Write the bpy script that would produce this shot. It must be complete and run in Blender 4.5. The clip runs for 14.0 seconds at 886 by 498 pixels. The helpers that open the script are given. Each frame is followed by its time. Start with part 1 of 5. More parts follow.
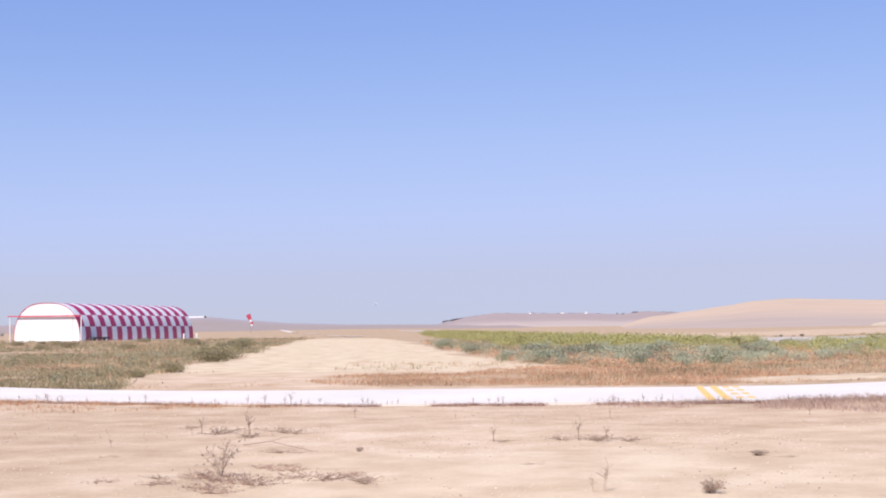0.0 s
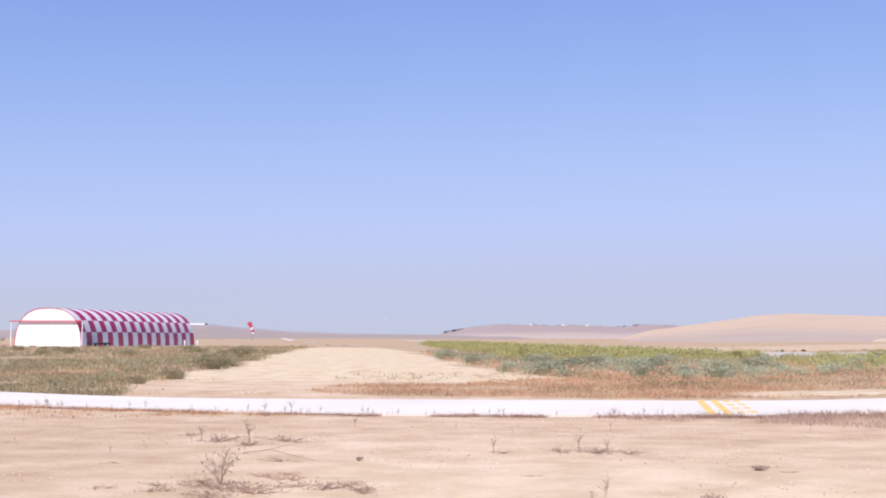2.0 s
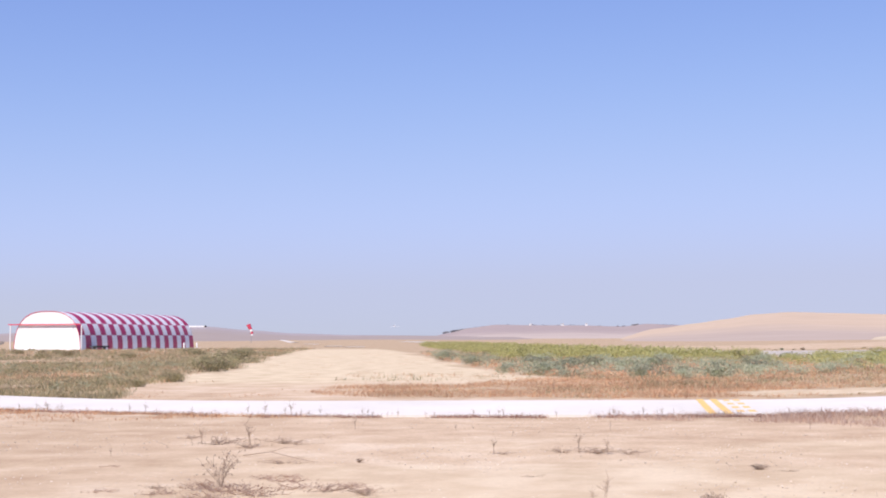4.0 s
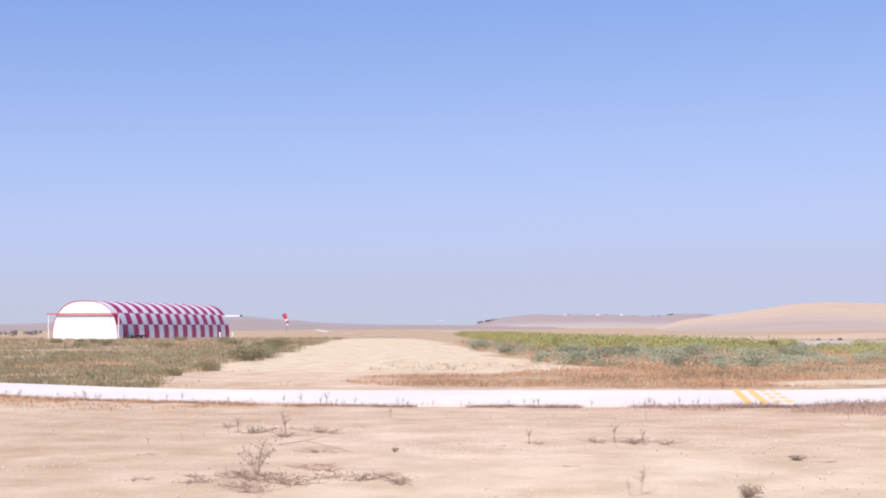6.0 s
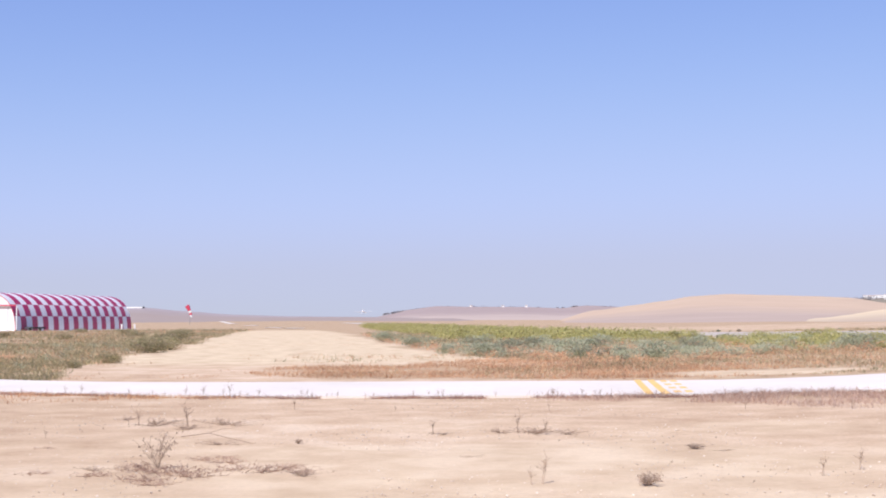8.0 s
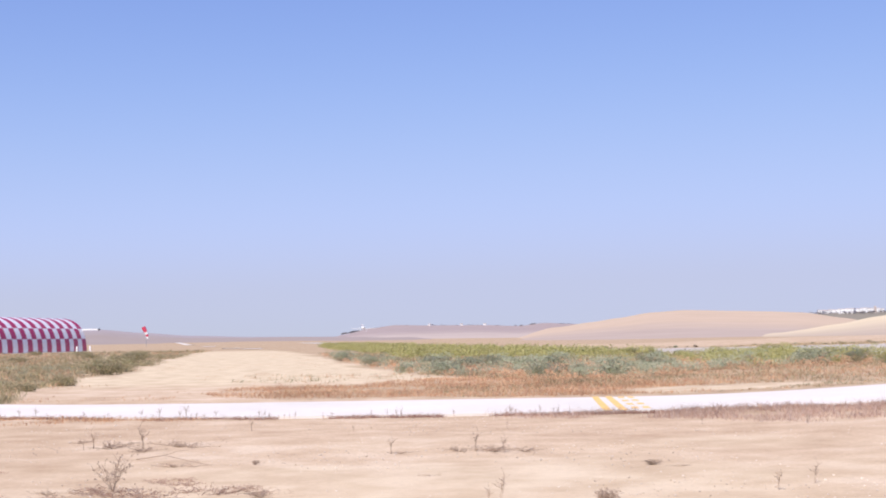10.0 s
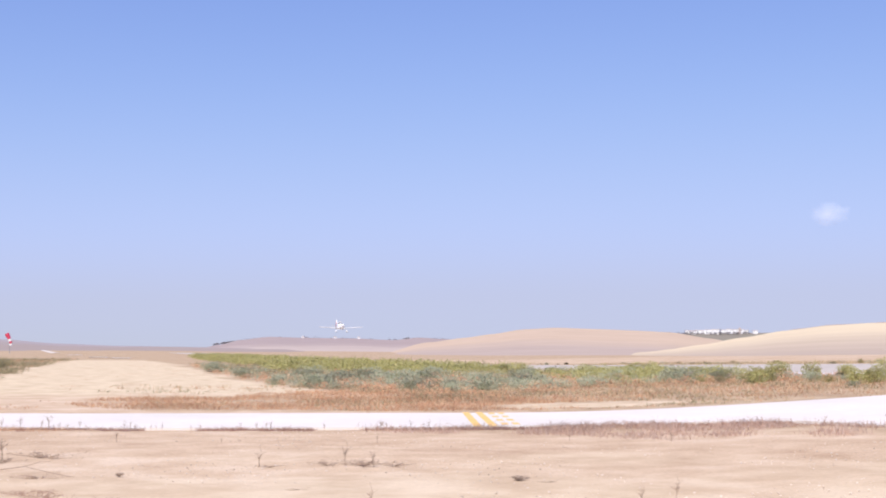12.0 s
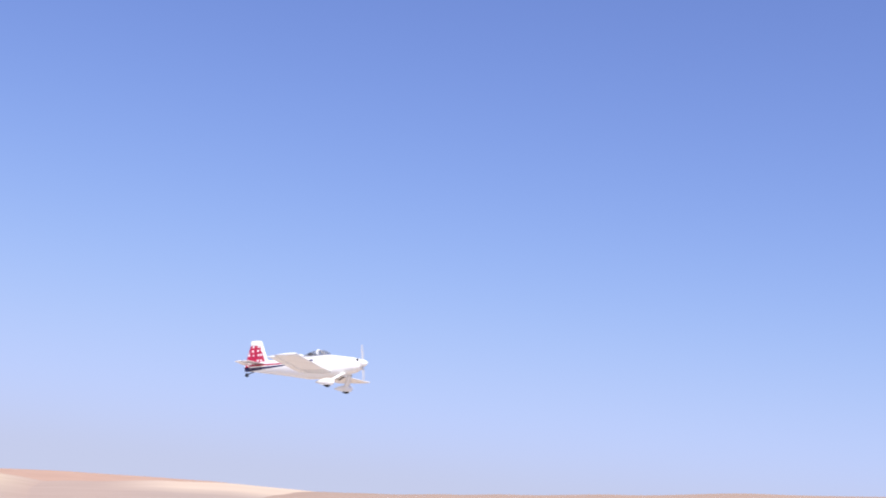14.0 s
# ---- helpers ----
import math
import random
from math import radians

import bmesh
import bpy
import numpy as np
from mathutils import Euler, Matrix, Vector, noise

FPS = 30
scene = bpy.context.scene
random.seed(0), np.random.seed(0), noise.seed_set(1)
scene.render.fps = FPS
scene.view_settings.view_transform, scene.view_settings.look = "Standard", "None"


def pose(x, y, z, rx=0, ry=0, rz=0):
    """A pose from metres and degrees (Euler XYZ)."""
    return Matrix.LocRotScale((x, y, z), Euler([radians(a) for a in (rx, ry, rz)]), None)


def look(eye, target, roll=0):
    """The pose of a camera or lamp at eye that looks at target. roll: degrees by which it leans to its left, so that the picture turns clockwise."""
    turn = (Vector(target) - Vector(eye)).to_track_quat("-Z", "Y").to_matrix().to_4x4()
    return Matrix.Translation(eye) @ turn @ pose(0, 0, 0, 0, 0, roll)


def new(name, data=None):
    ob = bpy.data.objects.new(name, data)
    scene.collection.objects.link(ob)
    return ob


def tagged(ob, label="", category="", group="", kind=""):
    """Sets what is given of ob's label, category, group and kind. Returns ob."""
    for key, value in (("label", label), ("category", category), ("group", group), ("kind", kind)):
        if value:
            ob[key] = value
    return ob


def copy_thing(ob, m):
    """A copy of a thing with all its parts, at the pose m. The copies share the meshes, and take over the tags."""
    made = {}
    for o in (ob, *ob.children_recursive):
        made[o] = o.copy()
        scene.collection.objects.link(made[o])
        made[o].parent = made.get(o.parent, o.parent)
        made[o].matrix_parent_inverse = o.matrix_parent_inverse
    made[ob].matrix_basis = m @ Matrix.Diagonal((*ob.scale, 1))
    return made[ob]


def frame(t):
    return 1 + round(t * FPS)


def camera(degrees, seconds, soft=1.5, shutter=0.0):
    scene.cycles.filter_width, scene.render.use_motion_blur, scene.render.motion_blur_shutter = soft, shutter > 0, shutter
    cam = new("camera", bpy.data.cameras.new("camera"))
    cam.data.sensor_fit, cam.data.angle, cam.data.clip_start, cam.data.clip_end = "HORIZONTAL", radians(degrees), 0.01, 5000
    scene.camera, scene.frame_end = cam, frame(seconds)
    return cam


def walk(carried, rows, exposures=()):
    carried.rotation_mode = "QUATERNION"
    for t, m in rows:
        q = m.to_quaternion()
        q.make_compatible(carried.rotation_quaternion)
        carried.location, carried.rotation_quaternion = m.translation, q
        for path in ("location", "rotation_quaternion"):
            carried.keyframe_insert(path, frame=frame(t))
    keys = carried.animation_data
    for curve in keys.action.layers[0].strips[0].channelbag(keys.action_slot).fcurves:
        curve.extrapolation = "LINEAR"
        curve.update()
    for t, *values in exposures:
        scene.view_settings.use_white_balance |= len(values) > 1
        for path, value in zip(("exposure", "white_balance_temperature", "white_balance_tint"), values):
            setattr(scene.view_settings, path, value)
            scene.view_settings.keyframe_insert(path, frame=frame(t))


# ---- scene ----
# camera: held by a standing body, panning after the aeroplane
cam = camera(38.0, 14.0, soft=1.9, shutter=0.12)


def ground_z(x, y):
    """Height of the airfield ground: level, rising gently towards the runway."""
    u = x + 0.45 * (x - 0.65 * max(y, 0.0))
    b = 0.037 * (math.sqrt((u - 4) ** 2 + 25) + u - 4) / 2
    return 3.5 * math.tanh(b / 3.5) / (1 + (y / 250) ** 2)


EYE = 1.7 + ground_z(0, 0)
# seconds, yaw, pitch, lean to the right, sway of the standing body in metres
VIEW = [
    (0.0, -0.039, 3.434, 0.513, -0.020, 0.001, -0.002),
    (0.5, 0.262, 3.928, 0.419, -0.016, -0.004, -0.008),
    (1.0, -0.083, 4.335, 0.226, -0.020, 0.020, -0.006),
    (1.5, -0.342, 4.498, 0.180, -0.019, 0.020, -0.004),
    (2.0, 0.053, 3.896, -0.270, -0.029, 0.016, -0.003),
    (2.5, 0.064, 3.868, 0.206, -0.033, 0.016, -0.006),
    (2.7, -0.054, 4.052, 0.120, -0.029, 0.013, -0.001),
    (4.8, 0.161, 3.704, 0.068, -0.036, -0.015, 0.005),
    (5.0, 0.484, 3.635, 0.140, -0.038, -0.007, 0.001),
    (5.5, 1.421, 3.561, 0.157, -0.042, -0.000, 0.003),
    (6.0, 1.538, 3.472, 0.040, -0.039, 0.008, 0.004),
    (6.5, 0.112, 3.379, 0.026, -0.032, -0.004, 0.001),
    (7.0, -1.871, 3.308, -0.114, -0.032, 0.002, 0.005),
    (7.5, -2.199, 3.096, 0.124, -0.026, 0.014, -0.002),
    (8.0, -2.646, 3.101, 0.066, -0.019, 0.015, -0.004),
    (10.5, -5.453, 4.015, 0.518, 0.003, 0.010, -0.008),
    (11.0, -6.842, 3.783, -0.106, 0.005, 0.008, -0.002),
    (11.5, -7.868, 4.159, -0.198, 0.012, -0.003, 0.001),
    (12.0, -10.059, 4.524, -0.429, 0.020, -0.011, 0.002),
    (12.5, -12.601, 4.308, -0.698, 0.047, 0.004, 0.000),
    (13.0, -16.368, 5.242, -1.656, 0.069, -0.013, 0.007),
    (13.2, -19.502, 5.913, -2.674, 0.069, -0.004, 0.016),
    (13.3, -21.305, 6.448, -3.003, 0.066, -0.013, 0.024),
    (13.4, -23.539, 7.262, -4.212, 0.055, -0.014, 0.010),
    (13.5, -26.220, 8.171, -4.643, 0.045, -0.014, 0.000),
    (13.6, -29.576, 9.266, -4.892, 0.035, -0.014, 0.000),
    (13.7, -34.259, 9.978, -5.355, 0.030, -0.014, 0.000),
    (13.8, -39.638, 10.729, -4.709, 0.028, -0.014, 0.000),
    (13.9, -44.436, 11.785, -4.927, 0.025, -0.014, 0.000),
    (14.0, -49.268, 12.757, -4.858, 0.025, -0.014, 0.000),
]
walk(cam, [(t, pose(sx, sy, EYE + sz, 90 + p, 0, y) @ pose(0, 0, 0, 0, 0, -r)) for t, y, p, r, sx, sy, sz in VIEW],
     exposures=[(0.0, 0.41, 6500, 13.5), (12.0, 0.42, 6500, 13.5), (13.5, 0.45, 6500, 13.5), (14.0, 0.46, 6500, 13.5)])

# ---- light ----
SUN_EL, SUN_AZ = radians(52), radians(208)   # azimuth clockwise from +y
world = bpy.data.worlds.new("sky")
scene.world = world
world.use_nodes = True
wn, wl = world.node_tree.nodes, world.node_tree.links
sky = wn.new("ShaderNodeTexSky")
sky.sky_type = "NISHITA"
sky.sun_disc = False
sky.sun_elevation, sky.sun_rotation = SUN_EL, SUN_AZ
sky.air_density, sky.dust_density, sky.ozone_density, sky.altitude = 1.0, 0.12, 3.0, 60
wn["Background"].inputs["Strength"].default_value = 0.11
split, merge = wn.new("ShaderNodeSeparateColor"), wn.new("ShaderNodeCombineColor")
wl.new(sky.outputs["Color"], split.inputs["Color"])


def sky_math(operation, value, b=None):
    node = wn.new("ShaderNodeMath")
    node.operation = operation
    wl.new(value, node.inputs[0])
    if b is not None:
        node.inputs[1].default_value = b
    return node.outputs[0]


# summer haze: each colour levels off softly, and dust greys the lowest sky, where the air glows most
dust = wn.new("ShaderNodeMapRange")
dust.interpolation_type = "SMOOTHSTEP"
dust.inputs["From Min"].default_value, dust.inputs["From Max"].default_value = 4.2, 7.4
wl.new(split.outputs["Red"], dust.inputs["Value"])
for channel, gain, most, dim in (("Red", 0.93, 3.75, 0.0), ("Green", 0.895, 4.5, 0.065), ("Blue", 1.26, 6.7, 0.14)):
    v = sky_math("MAXIMUM", sky_math("MULTIPLY", split.outputs[channel], gain), 0.02)
    v = sky_math("ADD", sky_math("POWER", v, -4.0), most ** -4.0)
    clear = sky_math("POWER", v, -0.25)
    keep = sky_math("ADD", sky_math("MULTIPLY", dust.outputs["Result"], -dim), 1.0)
    both = wn.new("ShaderNodeMath")
    both.operation = "MULTIPLY"
    wl.new(clear, both.inputs[0])
    wl.new(keep, both.inputs[1])
    wl.new(both.outputs[0], merge.inputs[channel])
wl.new(merge.outputs["Color"], wn["Background"].inputs["Color"])
sun = new("sun", bpy.data.lights.new("sun", "SUN"))
sun.data.energy, sun.data.angle, sun.data.color = 3.95, radians(0.53), (1.0, 0.95, 0.87)
sun_from = Vector((math.sin(SUN_AZ) * math.cos(SUN_EL), math.cos(SUN_AZ) * math.cos(SUN_EL), math.sin(SUN_EL)))
sun.matrix_basis = look(sun_from * 50, (0, 0, 0))


# ---- materials ----
def mat(name, rough=0.9, metal=0.0):
    m = bpy.data.materials.new(name)
    m.use_nodes = True
    b = m.node_tree.nodes["Principled BSDF"]
    b.inputs["Roughness"].default_value, b.inputs["Metallic"].default_value = rough, metal
    return m, m.node_tree.nodes, m.node_tree.links, b


def noise_at(n, l, scale, detail=6.0, vector=None, rough=0.55):
    t = n.new("ShaderNodeTexNoise")
    t.inputs["Scale"].default_value, t.inputs["Detail"].default_value = scale, detail
    t.inputs["Roughness"].default_value = rough
    if vector is None:
        vector = n.new("ShaderNodeTexCoord").outputs["Object"]
    l.new(vector, t.inputs["Vector"])
    return t.outputs["Fac"]


def ramp(n, l, fac, stops):
    r = n.new("ShaderNodeValToRGB")
    e = r.color_ramp.elements
    while len(e) < len(stops):
        e.new(0.5)
    for k, (p, c) in enumerate(stops):
        e[k].position, e[k].color = p, (*c, 1)
    l.new(fac, r.inputs["Fac"])
    return r.outputs["Color"]


def mix(n, l, fac, a, b, blend="MIX"):
    x = n.new("ShaderNodeMix")
    x.data_type, x.blend_type = "RGBA", blend
    for sock, v in ((x.inputs["Factor"], fac), (x.inputs["A"], a), (x.inputs["B"], b)):
        if isinstance(v, (int, float)):
            sock.default_value = v
        elif isinstance(v, tuple):
            sock.default_value = (*v, 1)
        else:
            l.new(v, sock)
    return x.outputs["Result"]


def bump(n, l, b, height, strength, dist):
    k = n.new("ShaderNodeBump")
    k.inputs["Strength"].default_value, k.inputs["Distance"].default_value = strength, dist
    l.new(height, k.inputs["Height"])
    l.new(k.outputs["Normal"], b.inputs["Normal"])


def mottled(name, dark, light, scale, rough=0.9, metal=0.0, relief=0.2, dist=0.02, fine=6.0, spec=0.12):
    """Two-scale variation between two colours, with a little relief."""
    m, n, l, b = mat(name, rough, metal)
    big = noise_at(n, l, scale)
    small = noise_at(n, l, scale * fine)
    f = mix(n, l, 0.4, big, small)
    l.new(ramp(n, l, f, [(0.32, dark), (0.68, light)]), b.inputs["Base Color"])
    if relief:
        bump(n, l, b, small, relief, dist)
    b.inputs["Specular IOR Level"].default_value = spec
    return m


def plain(name, colour, rough=0.5, metal=0.0):
    m, n, l, b = mat(name, rough, metal)
    f = noise_at(n, l, 3.0)
    l.new(ramp(n, l, f, [(0.3, tuple(c * 0.93 for c in colour)), (0.7, colour)]), b.inputs["Base Color"])
    return m


def foliage(name, stops, rough=0.85, through_light=0.4):
    """Every blade or leaf takes its own tint, and lets some light through."""
    m, n, l, b = mat(name, rough)
    g = n.new("ShaderNodeNewGeometry")
    patch = noise_at(n, l, 0.22, 3.0, g.outputs["Position"])
    c = ramp(n, l, g.outputs["Random Per Island"], stops)
    c2 = ramp(n, l, patch, [(0.35, (0.8, 0.8, 0.8)), (0.65, (1.1, 1.1, 1.1))])
    colour = mix(n, l, 1.0, c, c2, "MULTIPLY")
    l.new(colour, b.inputs["Base Color"])
    b.inputs["Specular IOR Level"].default_value = 0.15
    t = n.new("ShaderNodeBsdfTranslucent")
    l.new(colour, t.inputs["Color"])
    k = n.new("ShaderNodeMixShader")
    k.inputs[0].default_value = through_light
    l.new(b.outputs[0], k.inputs[1])
    l.new(t.outputs[0], k.inputs[2])
    l.new(k.outputs[0], n["Material Output"].inputs["Surface"])
    return m


def ground_material():
    m, n, l, b = mat("dry_soil", 0.95)
    pos = n.new("ShaderNodeNewGeometry").outputs["Position"]
    at = n.new("ShaderNodeAttribute")
    at.attribute_name = "litter"
    big = noise_at(n, l, 0.09, 5.0, pos)
    mid = noise_at(n, l, 0.9, 6.0, pos)
    fine = noise_at(n, l, 14.0, 8.0, pos, 0.7)
    soil = ramp(n, l, mix(n, l, 0.45, big, mid), [(0.36, (0.47, 0.33, 0.217)), (0.5, (0.60, 0.45, 0.313)), (0.62, (0.70, 0.56, 0.418))])
    soil = mix(n, l, 0.55, soil, ramp(n, l, fine, [(0.34, (0.66, 0.62, 0.6)), (0.6, (1.1, 1.08, 1.06))]), "MULTIPLY")
    pale = n.new("ShaderNodeAttribute")
    pale.attribute_name = "pale"
    sand = ramp(n, l, mid, [(0.3, (0.53, 0.405, 0.265)), (0.6, (0.70, 0.57, 0.395))])
    soil = mix(n, l, pale.outputs["Fac"], soil, sand)
    litter = ramp(n, l, mid, [(0.3, (0.34, 0.23, 0.14)), (0.55, (0.46, 0.335, 0.215)), (0.75, (0.56, 0.43, 0.29))])
    wear = n.new("ShaderNodeMath")
    wear.operation = "MULTIPLY_ADD"
    l.new(fine, wear.inputs[0])
    wear.inputs[1].default_value = 0.9
    wear.inputs[2].default_value = -0.45
    add = n.new("ShaderNodeMath")
    add.use_clamp = True
    l.new(at.outputs["Fac"], add.inputs[0])
    l.new(wear.outputs[0], add.inputs[1])
    cover = n.new("ShaderNodeMath")
    cover.operation = "MULTIPLY"
    l.new(add.outputs[0], cover.inputs[0])
    cover.inputs[1].default_value = 0.9
    l.new(mix(n, l, cover.outputs[0], soil, litter), b.inputs["Base Color"])
    b.inputs["Specular IOR Level"].default_value = 0.1
    bump(n, l, b, fine, 0.5, 0.03)
    return m


def hill_material(name, crest, foot, split, patch=0.004, soft=0.16, fade=None):
    """Stubble or ploughed soil; the upper field and the lower field have their own colour."""
    m, n, l, b = mat(name, 0.95)
    pos = n.new("ShaderNodeNewGeometry").outputs["Position"]
    at = n.new("ShaderNodeAttribute")
    at.attribute_name = "slope"
    wob = noise_at(n, l, patch, 4.0, pos)
    a = n.new("ShaderNodeMath")
    a.operation = "MULTIPLY_ADD"
    l.new(wob, a.inputs[0])
    a.inputs[1].default_value = 0.5
    l.new(at.outputs["Fac"], a.inputs[2])
    field = ramp(n, l, a.outputs[0], [(max(0.0, split + 0.25 - soft), foot), (min(1.0, split + 0.25 + soft), crest)])
    if fade:   # another field begins along the slope
        a0, a1, other = fade
        along = n.new("ShaderNodeAttribute")
        along.attribute_name = "bearing"
        g = n.new("ShaderNodeMapRange")
        g.interpolation_type = "SMOOTHSTEP"
        g.inputs["From Min"].default_value, g.inputs["From Max"].default_value = a0, a1
        l.new(along.outputs["Fac"], g.inputs["Value"])
        field = mix(n, l, g.outputs["Result"], field, other)
    tone = ramp(n, l, noise_at(n, l, patch * 5, 6.0, pos, 0.65), [(0.3, (0.93, 0.92, 0.915)), (0.7, (1.04, 1.04, 1.04))])
    l.new(mix(n, l, 1.0, field, tone, "MULTIPLY"), b.inputs["Base Color"])
    b.inputs["Specular IOR Level"].default_value = 0.1
    return m


M_SOIL = ground_material()
M_CONCRETE = mottled("pale_concrete", (0.64, 0.585, 0.53), (0.75, 0.70, 0.64), 0.25, 0.85, relief=0.15, fine=14)
M_ASPHALT = mottled("sun_bleached_asphalt", (0.44, 0.385, 0.335), (0.53, 0.47, 0.41), 0.2, 0.9, relief=0.15, fine=16)
M_LINE = mottled("white_road_paint", (0.68, 0.67, 0.65), (0.82, 0.81, 0.79), 2.0, 0.7)
M_YELLOW = mottled("yellow_road_paint", (0.72, 0.45, 0.13), (0.84, 0.57, 0.24), 1.5, 0.7)
M_STONE = foliage("pale_stone", [(0.0, (0.46, 0.36, 0.28)), (0.3, (0.60, 0.48, 0.38)), (1.0, (0.76, 0.66, 0.56))], through_light=0.0)
M_DARKSTONE = mottled("dark_clod", (0.12, 0.08, 0.06), (0.22, 0.15, 0.11), 6.0, 0.95)
M_DRY = foliage("dry_reddish_grass", [(0.0, (0.50, 0.25, 0.145)), (0.4, (0.64, 0.37, 0.215)), (0.75, (0.73, 0.48, 0.29)), (1.0, (0.76, 0.58, 0.38))])
M_RED = foliage("dark_red_weed", [(0.0, (0.29, 0.165, 0.13)), (0.6, (0.43, 0.26, 0.20)), (1.0, (0.56, 0.38, 0.29))])
M_STRAW = foliage("straw_grass", [(0.0, (0.52, 0.39, 0.23)), (0.5, (0.66, 0.51, 0.32)), (1.0, (0.75, 0.62, 0.42))])
M_OLIVE = foliage("olive_grass", [(0.0, (0.23, 0.22, 0.115)), (0.5, (0.36, 0.32, 0.18)), (1.0, (0.53, 0.43, 0.28))])
M_GREYGREEN = foliage("grey_green_leaf", [(0.0, (0.32, 0.35, 0.23)), (0.5, (0.425, 0.445, 0.30)), (1.0, (0.54, 0.525, 0.38))])
M_YELGREEN = foliage("yellow_green_leaf", [(0.0, (0.32, 0.315, 0.11)), (0.5, (0.445, 0.425, 0.165)), (1.0, (0.56, 0.50, 0.25))])
M_TWIG = foliage("dry_twig", [(0.0, (0.40, 0.29, 0.22)), (0.6, (0.54, 0.41, 0.32)), (1.0, (0.66, 0.53, 0.42))])
M_CREEP = foliage("pinkish_dead_weed", [(0.0, (0.48, 0.31, 0.235)), (0.6, (0.61, 0.44, 0.345)), (1.0, (0.72, 0.58, 0.47))])
# far leaves lightened and greyed, with distance haze put into their colour
M_WOODS = foliage("far_woods", [(0.0, (0.23, 0.215, 0.215)), (1.0, (0.34, 0.31, 0.30))])
M_WHITE = plain("white_gloss_paint", (0.90, 0.90, 0.89), 0.22)
M_MEMBRANE = plain("white_membrane", (0.82, 0.82, 0.81), 0.45)
M_PANEL_W = plain("white_sheet", (0.78, 0.77, 0.78), 0.4)
M_PANEL_R = plain("red_sheet", (0.42, 0.012, 0.085), 0.4)
M_REDBAR = plain("red_painted_steel", (0.62, 0.06, 0.11), 0.4)
M_STEEL = plain("grey_steel", (0.35, 0.35, 0.36), 0.45, 0.6)
M_DARK = plain("dark_rubber", (0.03, 0.03, 0.03), 0.8)
M_NAVY = plain("navy_paint", (0.03, 0.03, 0.10), 0.3)
M_WALLS = plain("whitewash", (0.82, 0.81, 0.79), 0.8)
M_TILE = plain("roof_tile", (0.58, 0.48, 0.42), 0.85)


# ---- small builders ----
def mesh_from(name, verts, faces, material, smooth=False):
    me = bpy.data.meshes.new(name)
    me.from_pydata([tuple(v) for v in verts], [], faces)
    me.materials.append(material)
    if smooth:
        me.shade_smooth()
    me.update()
    return me


def part(name, bm, material, parent=None, label="", smooth=False):
    me = bpy.data.meshes.new(name)
    bmesh.ops.recalc_face_normals(bm, faces=bm.faces[:])
    bm.to_mesh(me)
    bm.free()
    me.materials.append(material)
    if smooth:
        me.shade_smooth()
    ob = new(name, me)
    ob.parent = parent
    return tagged(ob, label)


def add_box(bm, x0, y0, z0, x1, y1, z1):
    vs = [bm.verts.new(p) for p in ((x0, y0, z0), (x1, y0, z0), (x1, y1, z0), (x0, y1, z0), (x0, y0, z1), (x1, y0, z1), (x1, y1, z1), (x0, y1, z1))]
    for f in ((3, 2, 1, 0), (4, 5, 6, 7), (0, 1, 5, 4), (1, 2, 6, 5), (2, 3, 7, 6), (3, 0, 4, 7)):
        bm.faces.new([vs[i] for i in f])


def add_tube(bm, pts, radii, sides=8, cap=True):
    rings = []
    for i, p in enumerate(pts):
        p = Vector(p)
        a = Vector(pts[max(i - 1, 0)])
        b = Vector(pts[min(i + 1, len(pts) - 1)])
        d = (b - a).normalized()
        u = d.orthogonal().normalized()
        v = d.cross(u)
        rings.append([bm.verts.new(p + (u * math.cos(k * math.tau / sides) + v * math.sin(k * math.tau / sides)) * radii[i]) for k in range(sides)])
    for r0, r1 in zip(rings, rings[1:]):
        for k in range(sides):
            bm.faces.new((r0[k], r0[(k + 1) % sides], r1[(k + 1) % sides], r1[k]))
    if cap:
        bm.faces.new(rings[0][::-1])
        bm.faces.new(rings[-1])


def add_loft(bm, rings, cap=True):
    vr = [[bm.verts.new(p) for p in r] for r in rings]
    n = len(rings[0])
    for r0, r1 in zip(vr, vr[1:]):
        for k in range(n):
            bm.faces.new((r0[k], r0[(k + 1) % n], r1[(k + 1) % n], r1[k]))
    if cap:
        bm.faces.new(vr[0][::-1])
        bm.faces.new(vr[-1])


def smoothstep(a, b, x):
    t = min(1.0, max(0.0, (x - a) / (b - a)))
    return t * t * (3 - 2 * t)


def curve_at(table, x):
    """Smooth interpolation in a short table of (x, value)."""
    if x <= table[0][0]:
        return table[0][1]
    for (x0, v0), (x1, v1) in zip(table, table[1:]):
        if x <= x1:
            return v0 + (v1 - v0) * smoothstep(x0, x1, x) * 0.5 + (v1 - v0) * (x - x0) / (x1 - x0) * 0.5
    return table[-1][1]


